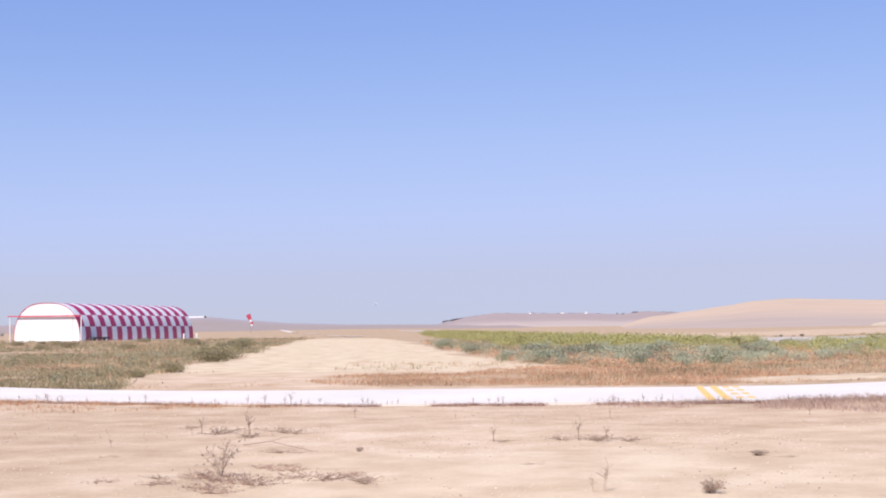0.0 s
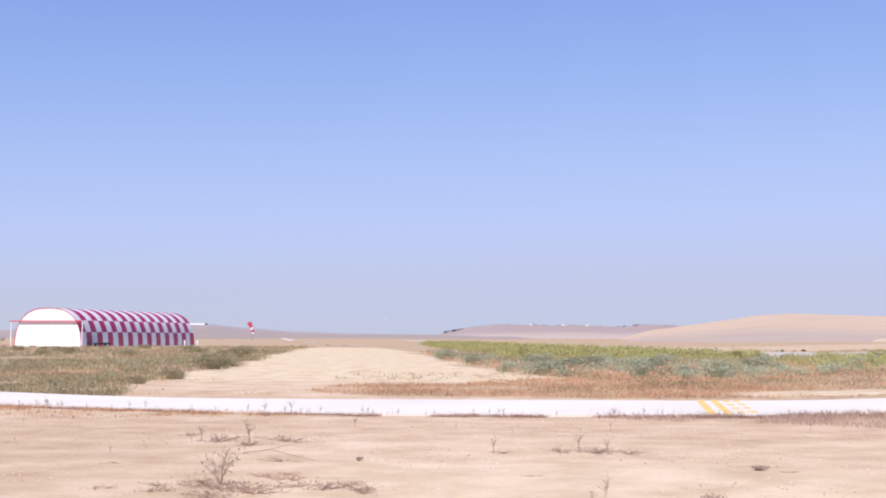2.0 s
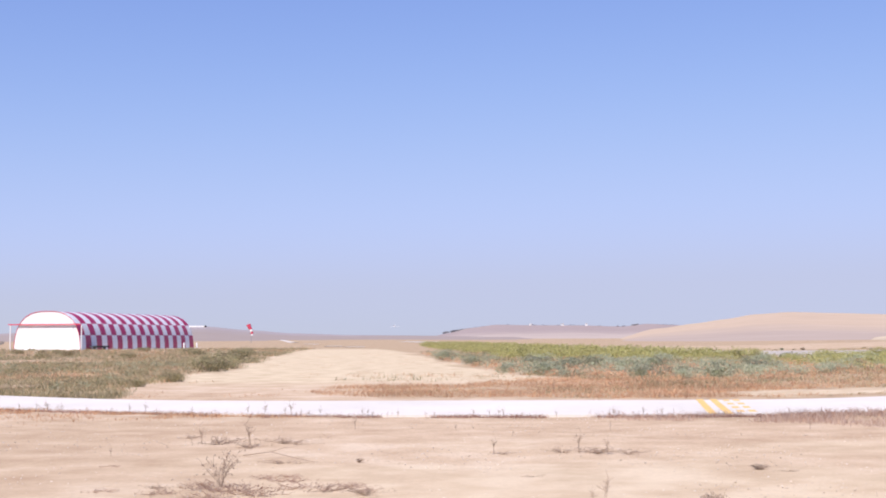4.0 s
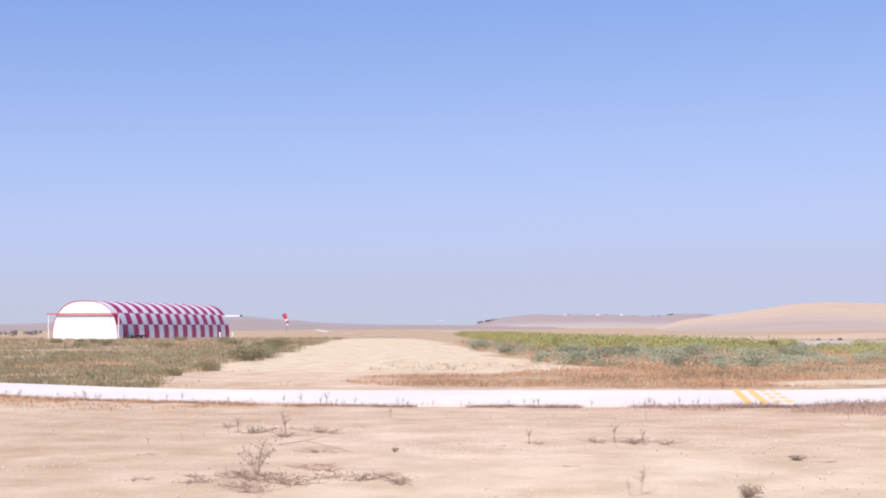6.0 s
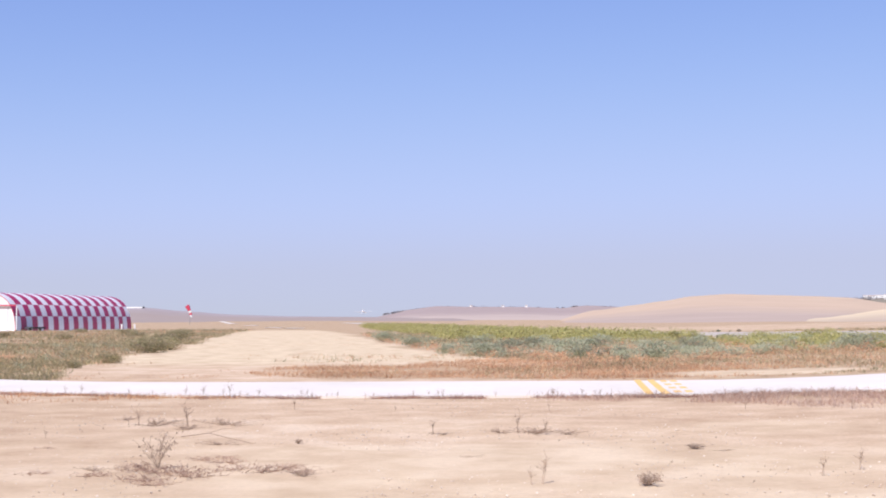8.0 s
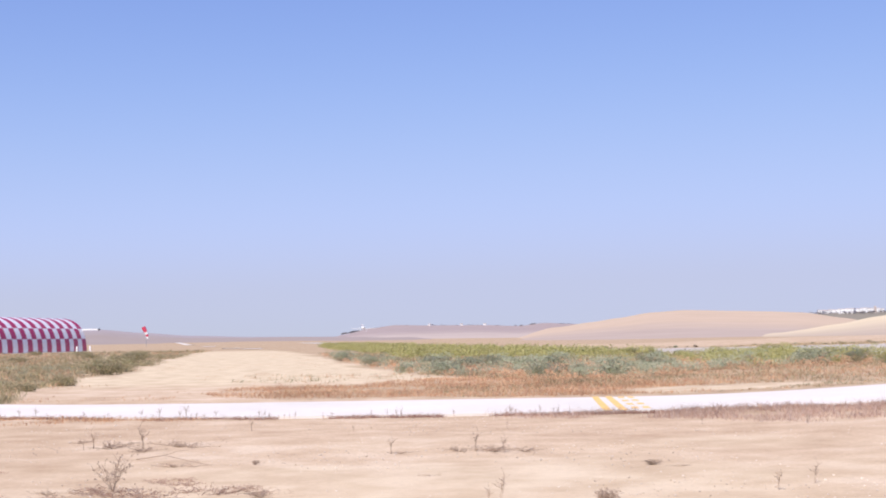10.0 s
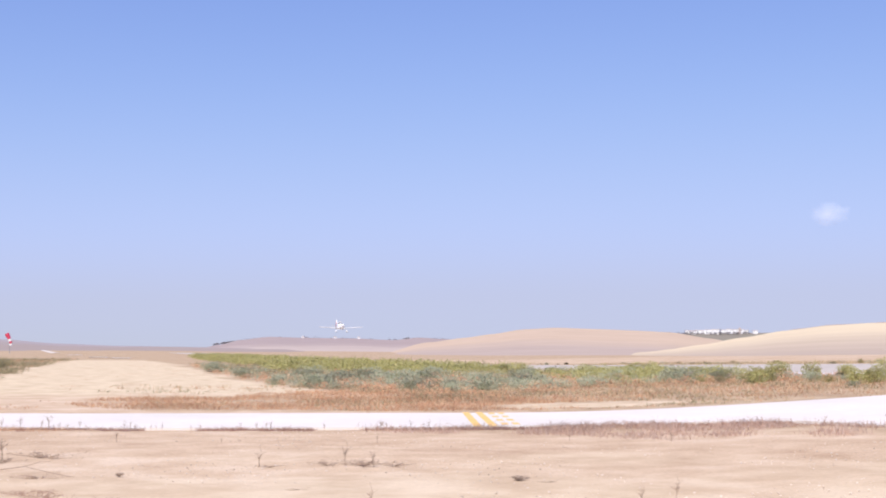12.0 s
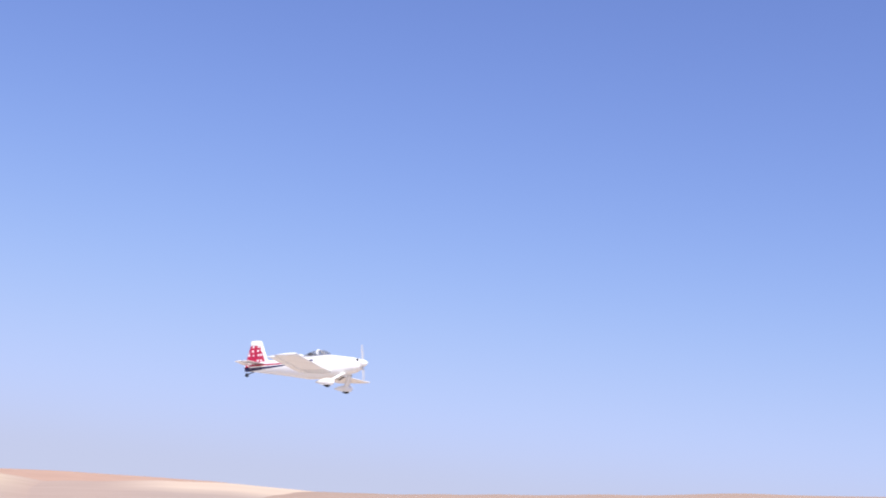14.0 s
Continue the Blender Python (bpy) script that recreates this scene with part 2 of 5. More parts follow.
# ---- plan of the airfield ----
NEAR_EDGE = [(-27, 47), (-16, 36.4), (-11.4, 32.2), (-7.4, 30.2), (-3.6, 28.8), (2.4, 28.3), (9.2, 27.8), (12.2, 26.4), (13.1, 23.6), (13.4, 21.6), (14.4, 17.9), (15.6, 12), (16.5, 4), (18, -30)]
FAR_EDGE = [(-29, 53), (-19, 42.8), (-13.8, 39.0), (-8.7, 35.9), (-4.4, 35.0), (3.3, 34.8), (11.0, 33.9), (16.4, 34.4), (21.5, 35.7), (25.6, 38.2), (29.3, 40.2), (32.0, 25), (33.0, 4), (36.0, -30)]
SAND_LEFT = [(34, -8.8), (38, -9.6), (47, -11.7), (52, -10.7), (62, -12.4), (67, -11.8), (82, -12.5), (116, -15.5), (165, -18.8), (198, -20.5), (260, -26)]
SAND_RIGHT = [(34, 9), (48, 7), (54, 4.4), (62, 2.8), (79, 1.4), (97, -0.2), (149, -4.2), (205, -10.3), (260, -14)]
SAND_END = 197


def runway_near(y):
    return 33.4 - 0.094 * y


def runway_far(y):
    return 49.0 - 0.094 * y


def taxi_near_y(x):
    return curve_at(NEAR_EDGE[:8], x)


def taxi_far_y(x):
    return curve_at(FAR_EDGE[:11], x)


def on_paving(x, y):
    if y < 18:
        return x > 14.4 and x < runway_far(y)
    if runway_near(y) - 0.4 < x < runway_far(y) + 0.4:
        return True
    if x > 12.2:
        near = curve_at([(17.9, 14.6), (20.4, 13.7), (23, 13.15), (26.4, 12.2)], y)
        return x > near and y < taxi_far_y(x) and x < 34
    return taxi_near_y(x) < y < taxi_far_y(x) if x > -27 else 48 - (x + 27) * 0.97 < y < 54 - (x + 29) * 1.04


def litter_at(x, y):
    """How far plant litter covers the soil, 0 to 1."""
    if y > 240:
        return 0.95
    if y < 5:
        return 0.0
    if x > 12.2 and y < 26.2:
        edge = curve_at([(5, 16.4), (12, 15.6), (17.9, 14.6), (20.4, 13.7), (23, 13.15), (26.4, 12.2)], y)
        return 0.7 * smoothstep(edge - 4.2, edge - 1.0, x)
    if x > runway_far(y) + 6:
        return 0.3
    near, far = taxi_near_y(x), taxi_far_y(x)
    if y < near + 1:
        w = 1.2 + 3.2 * smoothstep(4, 9, x)
        return max(0.75 * smoothstep(near - w, near - w * 0.3, y) * (0.55 + 0.45 * smoothstep(-2, 8, x)), 0.28 * smoothstep(-1, -7, x))
    wob = 2.2 * noise.noise((x * 0.2, y * 0.12, 3.0))
    if x < 5 and x < curve_at(SAND_LEFT, y) + wob:
        return 0.95
    if x > curve_at(SAND_RIGHT, y) + wob:
        d = math.hypot((x - 11.5) / 3.4, (y - 38.5) / 1.9)
        return 0.95 * smoothstep(0.8, 1.2, d)
    if y > SAND_END - 4:
        return 0.9 * smoothstep(SAND_END - 4, SAND_END + 3, y + wob)
    if y < 51 and x > -4.5:
        return 0.85 * smoothstep(-4.6, -2, x - 0.3 * abs(y - 42.5)) * (1 - smoothstep(46.5, 48.5, y + 0.4 * wob)) * smoothstep(36.2, 38, y + 0.1 * x)
    return 0.08


def pale_at(x, y):
    """Bleached compacted sand of the strip that leads away."""
    if y < 25 and x < 13:
        r = math.hypot(x, y)
        # near soil loses paleness leftwards: lens vignetting put into the ground colour
        return (0.1 + 0.65 * smoothstep(-6, -1, x)) * smoothstep(23, 15, r + 5 * noise.noise((x * 0.25, y * 0.35, 60))) * (0.6 + 0.4 * noise.noise((x * 0.9, y * 1.2, 61)))
    if y < 36 or y > 400:
        return 0.0
    inside = (1 - smoothstep(SAND_END - 5, SAND_END + 2, y)) * smoothstep(-1.5, 1.0, x - curve_at(SAND_LEFT, y)) * smoothstep(-1.5, 1.0, curve_at(SAND_RIGHT, y) - x)
    d = math.hypot((x - 11.5) / 3.4, (y - 38.5) / 1.9)
    return max(inside * smoothstep(44, 54, y + 2 * noise.noise((x * 0.3, y * 0.2, 8))), 0.7 * (1 - smoothstep(0.7, 1.2, d)))


# ---- ground ----
def build_ground():
    az = [a for a in range(-180, -30, 6)] + [-30 + 0.5 * k for k in range(0, 200)] + [a for a in range(70, 180, 5)]
    rad = [0.0] + [1.2 * (4700 / 1.2) ** (k / 190) for k in range(191)]
    verts, lit, sand = [], [], []
    for r in rad:
        for a in az:
            x, y = r * math.sin(radians(a)), r * math.cos(radians(a))
            z = ground_z(x, y)
            if r < 400 and not on_paving(x, y):
                z += 0.028 * noise.noise((x * 0.35, y * 0.35, 0)) * min(1, r / 6) + 0.012 * noise.noise((x * 1.7, y * 1.7, 5))
            if on_paving(x, y):
                z -= 0.03
            verts.append((x, y, z))
            lit.append(litter_at(x, y))
            sand.append(pale_at(x, y))
    n = len(az)
    faces = [(i * n + k, i * n + (k + 1) % n, (i + 1) * n + (k + 1) % n, (i + 1) * n + k) for i in range(len(rad) - 1) for k in range(n)]
    me = mesh_from("ground", verts, [f[::-1] for f in faces], M_SOIL, True)
    layer = me.attributes.new("litter", "FLOAT", "POINT")
    layer.data.foreach_set("value", lit)
    me.attributes.new("pale", "FLOAT", "POINT").data.foreach_set("value", sand)
    return tagged(new("ground", me), "pale sandy soil of a dry airfield with plant litter", "ground", kind="structure")


def spline(pts, count):
    """A smooth line through a few points, resampled."""
    out = []
    for i in range(count):
        u = i / (count - 1) * (len(pts) - 1)
        k = min(int(u), len(pts) - 2)
        t = u - k
        p = [Vector(pts[min(max(k + d, 0), len(pts) - 1)]) for d in (-1, 0, 1, 2)]
        out.append(0.5 * (2 * p[1] + (p[2] - p[0]) * t + (2 * p[0] - 5 * p[1] + 4 * p[2] - p[3]) * t * t + (3 * p[1] - p[0] - 3 * p[2] + p[3]) * t ** 3))
    return out


def slab(name, left, right, across, lift, material, label, category, thick=0.25):
    """Paving between two lines, on the ground, with its edges turned down."""
    verts, faces = [], []
    row = across + 3
    for a, b in zip(left, right):
        for k in range(-1, across + 2):
            t = min(max(k / across, 0), 1)
            p = a.lerp(b, t)
            z = ground_z(p.x, p.y) + lift
            verts.append((p.x, p.y, z - (thick if k in (-1, across + 1) else 0)))
    for i in range(len(left) - 1):
        for k in range(row - 1):
            faces.append((i * row + k, i * row + k + 1, (i + 1) * row + k + 1, (i + 1) * row + k))
    me = mesh_from(name, verts, [f[::-1] for f in faces], material)
    return tagged(new(name, me), label, category, kind="structure")


def build_paving():
    slab("taxiway", spline(FAR_EDGE, 150), spline(NEAR_EDGE, 150), 14, 0.035, M_CONCRETE,
         "pale concrete taxiway that widens into an apron", "taxiway")
    ys = [-120 + 5 * k for k in range(140)]
    slab("runway", [Vector((runway_far(y), y)) for y in ys], [Vector((runway_near(y), y)) for y in ys], 8, 0.022, M_ASPHALT,
         "sun-bleached grey asphalt runway", "runway")
    for name, off in (("runway_edge_line", 1.3),):
        a = [Vector((runway_near(y) + off + 0.75, y)) for y in ys]
        b = [Vector((runway_near(y) + off, y)) for y in ys]
        slab(name, a, b, 1, 0.045, M_LINE, "white painted edge line on the runway", "road marking", 0.004)


def build_hold_marking():
    """Two solid and two broken yellow lines across the taxiway."""
    root = tagged(new("hold_marking"), "yellow holding position lines painted across the taxiway", "road marking", kind="structure")

    def bar(name, u0, u1, v0, v1):
        pts = []
        for u, v in ((u0, v0), (u1, v0), (u1, v1), (u0, v1)):
            x = 5.68 + u + v * 0.152
            y = 28.12 + v - u * 0.02
            pts.append((x, y, ground_z(x, y) + 0.041))
        pts += [(x, y, z - 0.006) for x, y, z in pts]
        me = mesh_from(name, pts, [(0, 1, 2, 3), (0, 4, 5, 1), (1, 5, 6, 2), (2, 6, 7, 3), (3, 7, 4, 0)], M_YELLOW)
        ob = new(name, me)
        ob.parent = root
    bar("solid_line", 0.06, 0.24, 0.03, 6.55)
    bar("solid_line", 0.42, 0.60, 0.03, 6.5)
    for k in range(4):
        bar("broken_line", 0.74, 0.90, 0.6 + 1.6 * k, 1.3 + 1.6 * k)
        bar("broken_line", 1.00, 1.16, 0.6 + 1.6 * k, 1.3 + 1.6 * k)


# ---- hills ----
def hill(name, table, near, far, material, label, rough=0.02, fold=1.0, power=1.6, az_pad=3.0, foot=None):
    """A long rise whose crest follows a short table of (bearing, degrees above the eye)."""
    a0, a1 = table[0][0] - az_pad, table[-1][0] + az_pad
    n, rows = int((a1 - a0) / 0.22) + 2, 30
    verts, slope, bearing = [], [], []
    for i in range(n):
        a = a0 + (a1 - a0) * i / (n - 1)
        el = curve_at(table, a)
        edge = min(smoothstep(a0, a0 + az_pad, a), smoothstep(a1, a1 - az_pad, a)) if az_pad else 1
        crest = (EYE + far * math.tan(radians(el))) * edge - 3 * (1 - edge)
        for j in range(rows + 5):
            t = min(j / rows, 1.0)
            back = max(0, j - rows) / 4
            r = near + (far - near) * t + back * (far - near) * 0.5
            x, y = r * math.sin(radians(a)), r * math.cos(radians(a))
            base = ground_z(x, y) - 0.25 if foot is None else foot
            h = base + (crest - base) * (t ** power * (1 - t) + t * math.sin(t * math.pi / 2) * t) if back == 0 else crest - (crest + 5) * back * back
            h += fold * rough * (far - near) * 0.05 * noise.noise((x * 0.006, y * 0.006, near)) * t * (1 - t) * 4
            verts.append((x, y, h))
            slope.append(t)
            bearing.append(a)
    m = rows + 5
    faces = [(i * m + k, (i + 1) * m + k, (i + 1) * m + k + 1, i * m + k + 1) for i in range(n - 1) for k in range(m - 1)]
    me = mesh_from(name, verts, faces, material, True)
    me.attributes.new("slope", "FLOAT", "POINT").data.foreach_set("value", slope)
    me.attributes.new("bearing", "FLOAT", "POINT").data.foreach_set("value", bearing)
    return tagged(new(name, me), label, "hill", kind="structure")


def build_hills():
    pale, grey = (0.55, 0.43, 0.31), (0.42, 0.33, 0.27)
    # distance haze is painted into these stubble colours as a mauve grey
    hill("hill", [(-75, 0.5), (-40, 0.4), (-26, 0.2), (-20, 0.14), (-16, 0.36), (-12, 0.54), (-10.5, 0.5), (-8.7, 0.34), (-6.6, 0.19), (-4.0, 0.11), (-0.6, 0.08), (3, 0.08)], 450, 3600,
         hill_material("haze_tinted_stubble", (0.36, 0.31, 0.31), (0.35, 0.285, 0.255), 0.6), "far low hills of pale stubble, greyed by haze painted into the colour", az_pad=1)
    # the greyed field colours of this ridge include the haze of distance
    hill("hill", [(-0.6, 0.02), (0.3, 0.2), (1.14, 0.41), (2.39, 0.56), (3.9, 0.53), (6.1, 0.52), (7.9, 0.46), (9, 0.58), (10.2, 0.52), (13, 0.4)], 1500, 2900,
         hill_material("haze_tinted_fields", (0.37, 0.295, 0.275), (0.49, 0.40, 0.345), 0.45, 0.006), "far ridge of fields greyed by painted haze, with trees along its crest", az_pad=1.0)
    hill("hill", [(18, 0.55), (20.2, 0.82), (22, 0.86), (24, 0.88), (27, 0.9)], 1800, 2700,
         hill_material("village_rise", (0.26, 0.23, 0.18), (0.34, 0.28, 0.22), 0.5), "far rise under a white village", az_pad=1.5)
    hill("hill", [(9.6, 0.38), (11, 0.58), (12.3, 0.76), (13.6, 0.97), (15.1, 1.06), (17.1, 1.0), (18.6, 0.95), (20.1, 0.88), (21.8, 0.62), (23, 0.4), (25, 0.2)], 450, 1500,
         hill_material("orange_stubble", (0.54, 0.41, 0.30), (0.45, 0.355, 0.295), 0.42), "rounded hill of orange-tan stubble", az_pad=2.5)
    hill("hill", [(24.0, 0.7), (25.4, 1.05), (27, 1.24), (29.7, 1.37), (34.6, 1.58), (38, 1.66), (40.5, 1.7), (43, 1.55), (45, 1.3)], 500, 1250,
         hill_material("red_soil", (0.51, 0.335, 0.24), (0.50, 0.35, 0.26), 0.4, fade=(31.0, 27.5, (0.44, 0.34, 0.27))), "rise of bare red ploughed soil", az_pad=2)
    hill("hill", [(19, 0.05), (20.1, 0.16), (21.5, 0.36), (23.1, 0.66), (25, 0.98), (26.8, 1.2), (28.5, 1.31), (30.2, 1.32), (31.9, 1.2), (34, 1.02), (37, 0.8), (40, 0.6)], 170, 820,
         hill_material("bright_stubble", (0.66, 0.54, 0.37), (0.45, 0.355, 0.28), 0.5, soft=0.3, fade=(29.6, 33.5, (0.47, 0.345, 0.265))), "smooth hill of bright straw-coloured stubble", az_pad=2)
    hill("hill", [(32, 0.95), (34.7, 1.22), (38.3, 1.55), (41, 1.68), (43.6, 1.66), (46, 1.62), (50, 1.4)], 130, 780,
         hill_material("pale_ridge", (0.66, 0.52, 0.38), (0.44, 0.345, 0.275), 0.78, soft=0.2, fade=(39.5, 35.0, (0.46, 0.345, 0.27))), "low ridge of pale stubble", az_pad=2)
    hill("hill", [(35.0, 0.25), (38.0, 0.72), (41.0, 1.2), (43.0, 1.48), (45.0, 1.67), (47.7, 1.8), (50.5, 2.02), (53.3, 2.24), (58, 2.6), (63.6, 3.07), (75, 3.6), (100, 3.0), (130, 1.0)], 100, 700,
         hill_material("brown_field", (0.43, 0.31, 0.23), (0.45, 0.35, 0.27), 0.55), "wide slope of brown ploughed field", az_pad=2)
    hill("hill", [(-179, 0.6), (-150, 1.0), (-120, 0.8), (-80, 0.5)], 700, 2500,
         hill_material("rear_fields", (0.5, 0.4, 0.3), (0.45, 0.36, 0.28), 0.5), "far stubble fields", az_pad=2)


build_ground()
build_paving()
build_hold_marking()
build_hills()



# ---- hangar ----
def build_hangar():
    """Arched shed of red and white chequered sheets; local x across, y along."""
    root = tagged(new("hangar"), "long arched hangar of red and white chequered sheets", "hangar")
    root.matrix_basis = pose(-58.4, 190.2, 0.0, 0, 0, -14.0)
    half, rise, length, cols = 5.4, 5.65, 38.5, 24

    def arch(a, grow=0.0):
        c, s = math.cos(a), math.sin(a)
        return (half + grow) * math.copysign(abs(c) ** 0.72, c), (rise + grow) * abs(s) ** 0.86
    # rows of sheets: angles where the courses meet
    def angle_at(z):
        return math.asin(min(1.0, (z / rise) ** (1 / 0.86)))
    levels = [0.0, angle_at(2.15), angle_at(3.85), math.pi / 2]
    levels += [math.pi - a for a in levels[-2::-1]]
    step = length / cols
    for r in range(6):
        mesh = {}
        for colour in (0, 1):
            bm = bmesh.new()
            n = 5
            rings = []
            for k in range(n + 1):
                a = levels[r] + (levels[r + 1] - levels[r]) * k / n
                x0, z0 = arch(a)
                x1, z1 = arch(a, 0.06)
                rings.append([(x0, 0.012, z0), (x0, step - 0.012, z0), (x1, step - 0.012, z1), (x1, 0.012, z1)])
            add_loft(bm, rings)
            bmesh.ops.recalc_face_normals(bm, faces=bm.faces[:])
            me = bpy.data.meshes.new("sheet")
            bm.to_mesh(me)
            bm.free()
            me.materials.append(M_PANEL_R if colour else M_PANEL_W)
            mesh[colour] = me
        for c in range(cols):
            ob = new("sheet", mesh[(c + r) % 2])
            ob.parent = root
            ob.location = (0, c * step, 0)
    # ribs under the sheets
    for k in range(0, cols + 1, 3):
        bm = bmesh.new()
        pts = []
        for i in range(25):
            x, z = arch(math.pi * i / 24, -0.1)
            pts.append((x, min(max(k * step, 0.15), length - 0.15), max(z, 0)))
        add_tube(bm, pts, [0.06] * 25, 6)
        part("rib", bm, M_STEEL, root)
    # end walls
    for name, y in (("front_wall", -0.08), ("rear_wall", length + 0.0)):
        bm = bmesh.new()
        outline = [arch(math.pi * i / 40) for i in range(41)]
        a = [bm.verts.new((x, y, max(z, 0))) for x, z in outline]
        b = [bm.verts.new((x, y + 0.08, max(z, 0))) for x, z in outline]
        bm.faces.new(a)
        bm.faces.new(b[::-1])
        for i in range(40):
            bm.faces.new((a[i], a[i + 1], b[i + 1], b[i]))
        bm.faces.new((a[40], a[0], b[0], b[40]))
        part(name, bm, M_MEMBRANE, root, "blank white membrane end wall")
    # red edge tube round the front arch, door rail and its posts, seam of the door
    bm = bmesh.new()
    add_tube(bm, [(arch(math.pi * i / 32, 0.05)[0], -0.12, max(0, arch(math.pi * i / 32, 0.05)[1])) for i in range(33)], [0.045] * 33, 6)
    part("arch_trim", bm, M_REDBAR, root, "thin red tube along the front arch")
    bm = bmesh.new()
    add_box(bm, -6.3, -0.42, 3.66, 5.6, -0.22, 3.82)
    part("door_rail", bm, M_REDBAR, root, "red painted sliding door rail")
    bm = bmesh.new()
    add_box(bm, -6.3, length + 0.1, 3.62, 7.4, length + 0.3, 3.86)
    part("door_rail", bm, M_MEMBRANE, root, "white rear door rail with a dark end")
    bm = bmesh.new()
    add_box(bm, 7.4, length + 0.1, 3.6, 7.75, length + 0.3, 3.88)
    part("rail_end", bm, M_DARK, root)
    for x in (-5.95, 5.75):
        bm = bmesh.new()
        add_box(bm, x - 0.06, -0.38, 0, x + 0.06, -0.26, 3.62)
        part("rail_post", bm, M_MEMBRANE, root)
    bm = bmesh.new()
    add_box(bm, 4.22, -0.1, 0, 4.27, -0.075, 3.6)
    part("door_seam", bm, M_STEEL, root)
    bm = bmesh.new()
    add_box(bm, -6.0, -1.2, -0.2, 6.6, length + 0.6, 0.03)
    part("plinth", bm, M_CONCRETE, root, "pale concrete floor slab")
    # things that stand along its side
    post = tagged(new("marker_post"), "short white post beside the hangar", "post")
    bm = bmesh.new()
    add_tube(bm, [(0, 0, 0), (0, 0, 0.85)], [0.14, 0.14], 10)
    part("shaft", bm, M_WHITE, post)
    bm = bmesh.new()
    add_tube(bm, [(0, 0, 0.85), (0, 0, 0.93)], [0.16, 0.05], 10)
    part("cap", bm, M_WHITE, post)
    post.matrix_basis = pose(-43.6, 217, 0.0)
    tagged(post, group="posts beside the hangar")
    copy_thing(post, pose(-42.6, 223, 0.0))
    trailer = tagged(new("trailer"), "low dark flatbed trailer parked beside the hangar", "trailer")
    bm = bmesh.new()
    add_box(bm, -0.75, -1.7, 0.35, 0.75, 1.7, 0.6)
    part("bed", bm, M_DARK, trailer)
    for x in (-0.8, 0.8):
        bm = bmesh.new()
        add_tube(bm, [(x - 0.08, 0, 0.3), (x + 0.08, 0, 0.3)], [0.3, 0.3], 14)
        part("wheel", bm, M_DARK, trailer)
    bm = bmesh.new()
    add_tube(bm, [(0, -1.7, 0.5), (0, -2.9, 0.45)], [0.05, 0.05], 6)
    part("drawbar", bm, M_STEEL, trailer)
    trailer.matrix_basis = pose(-51.1, 191.8, 0.0, 0, 0, -14)


def build_windsock():
    root = tagged(new("windsock"), "drooping red and white windsock on a thin grey pole", "windsock")
    root.matrix_basis = pose(-59.6, 400, 0) @ Matrix.Scale(0.9, 4)
    bm = bmesh.new()
    add_tube(bm, [(0, 0, -0.2), (0, 0, 6.4)], [0.09, 0.05], 8)
    part("pole", bm, M_STEEL, root)
    bm = bmesh.new()
    add_tube(bm, [(0.0, 0, 6.3), (-0.9, 0, 6.3)], [0.03, 0.03], 6)
    part("arm", bm, M_STEEL, root)
    pts = [Vector((-1.0, 0, 6.5)), Vector((-0.55, -0.05, 5.6)), Vector((-0.1, -0.1, 4.75)), Vector((0.22, -0.1, 4.0)), Vector((0.4, -0.1, 3.25)), Vector((0.45, -0.1, 2.6))]
    radii = [0.72, 0.66, 0.55, 0.5, 0.44, 0.4]
    for k in range(5):
        bm = bmesh.new()
        q = [pts[k].lerp(pts[k + 1], t) for t in (0, 0.5, 0.985)]
        add_tube(bm, q, [radii[k], (radii[k] + radii[k + 1]) / 2, radii[k + 1]], 14)
        part("band", bm, M_REDBAR if k in (0, 1) else (M_MEMBRANE if k != 3 else M_REDBAR), root)


# ---- aeroplane: nose along +x, left wing along +y ----
def livery_material():
    """White gloss with a navy and a red band along the rear fuselage."""
    m, n, l, b = mat("white_gloss_with_bands", 0.22)
    s = n.new("ShaderNodeSeparateXYZ")
    l.new(n.new("ShaderNodeTexCoord").outputs["Object"], s.inputs[0])

    def op(kind, a, c):
        k = n.new("ShaderNodeMath")
        k.operation = kind
        for i, v in enumerate((a, c)):
            if isinstance(v, (int, float)):
                k.inputs[i].default_value = v
            else:
                l.new(v, k.inputs[i])
        return k.outputs[0]
    x, z = s.outputs["X"], s.outputs["Z"]
    back = op("LESS_THAN", x, -0.75)
    w = op("MULTIPLY", op("ADD", x, 0.3), -0.046)          # bands widen towards the tail
    mid = op("ADD", op("MULTIPLY", x, 0.014), 0.10)
    navy = op("MULTIPLY", op("LESS_THAN", z, mid), op("GREATER_THAN", z, op("SUBTRACT", mid, w)))
    r0 = op("ADD", mid, op("MULTIPLY", w, 0.45))
    red = op("MULTIPLY", op("GREATER_THAN", z, r0), op("LESS_THAN", z, op("ADD", r0, op("MULTIPLY", w, 0.75))))
    c = mix(n, l, op("MULTIPLY", navy, back), (0.90, 0.90, 0.89), (0.025, 0.025, 0.09))
    c = mix(n, l, op("MULTIPLY", red, back), c, (0.5, 0.02, 0.06))
    l.new(c, b.inputs["Base Color"])
    b.inputs["Coat Weight"].default_value = 0.4
    return m


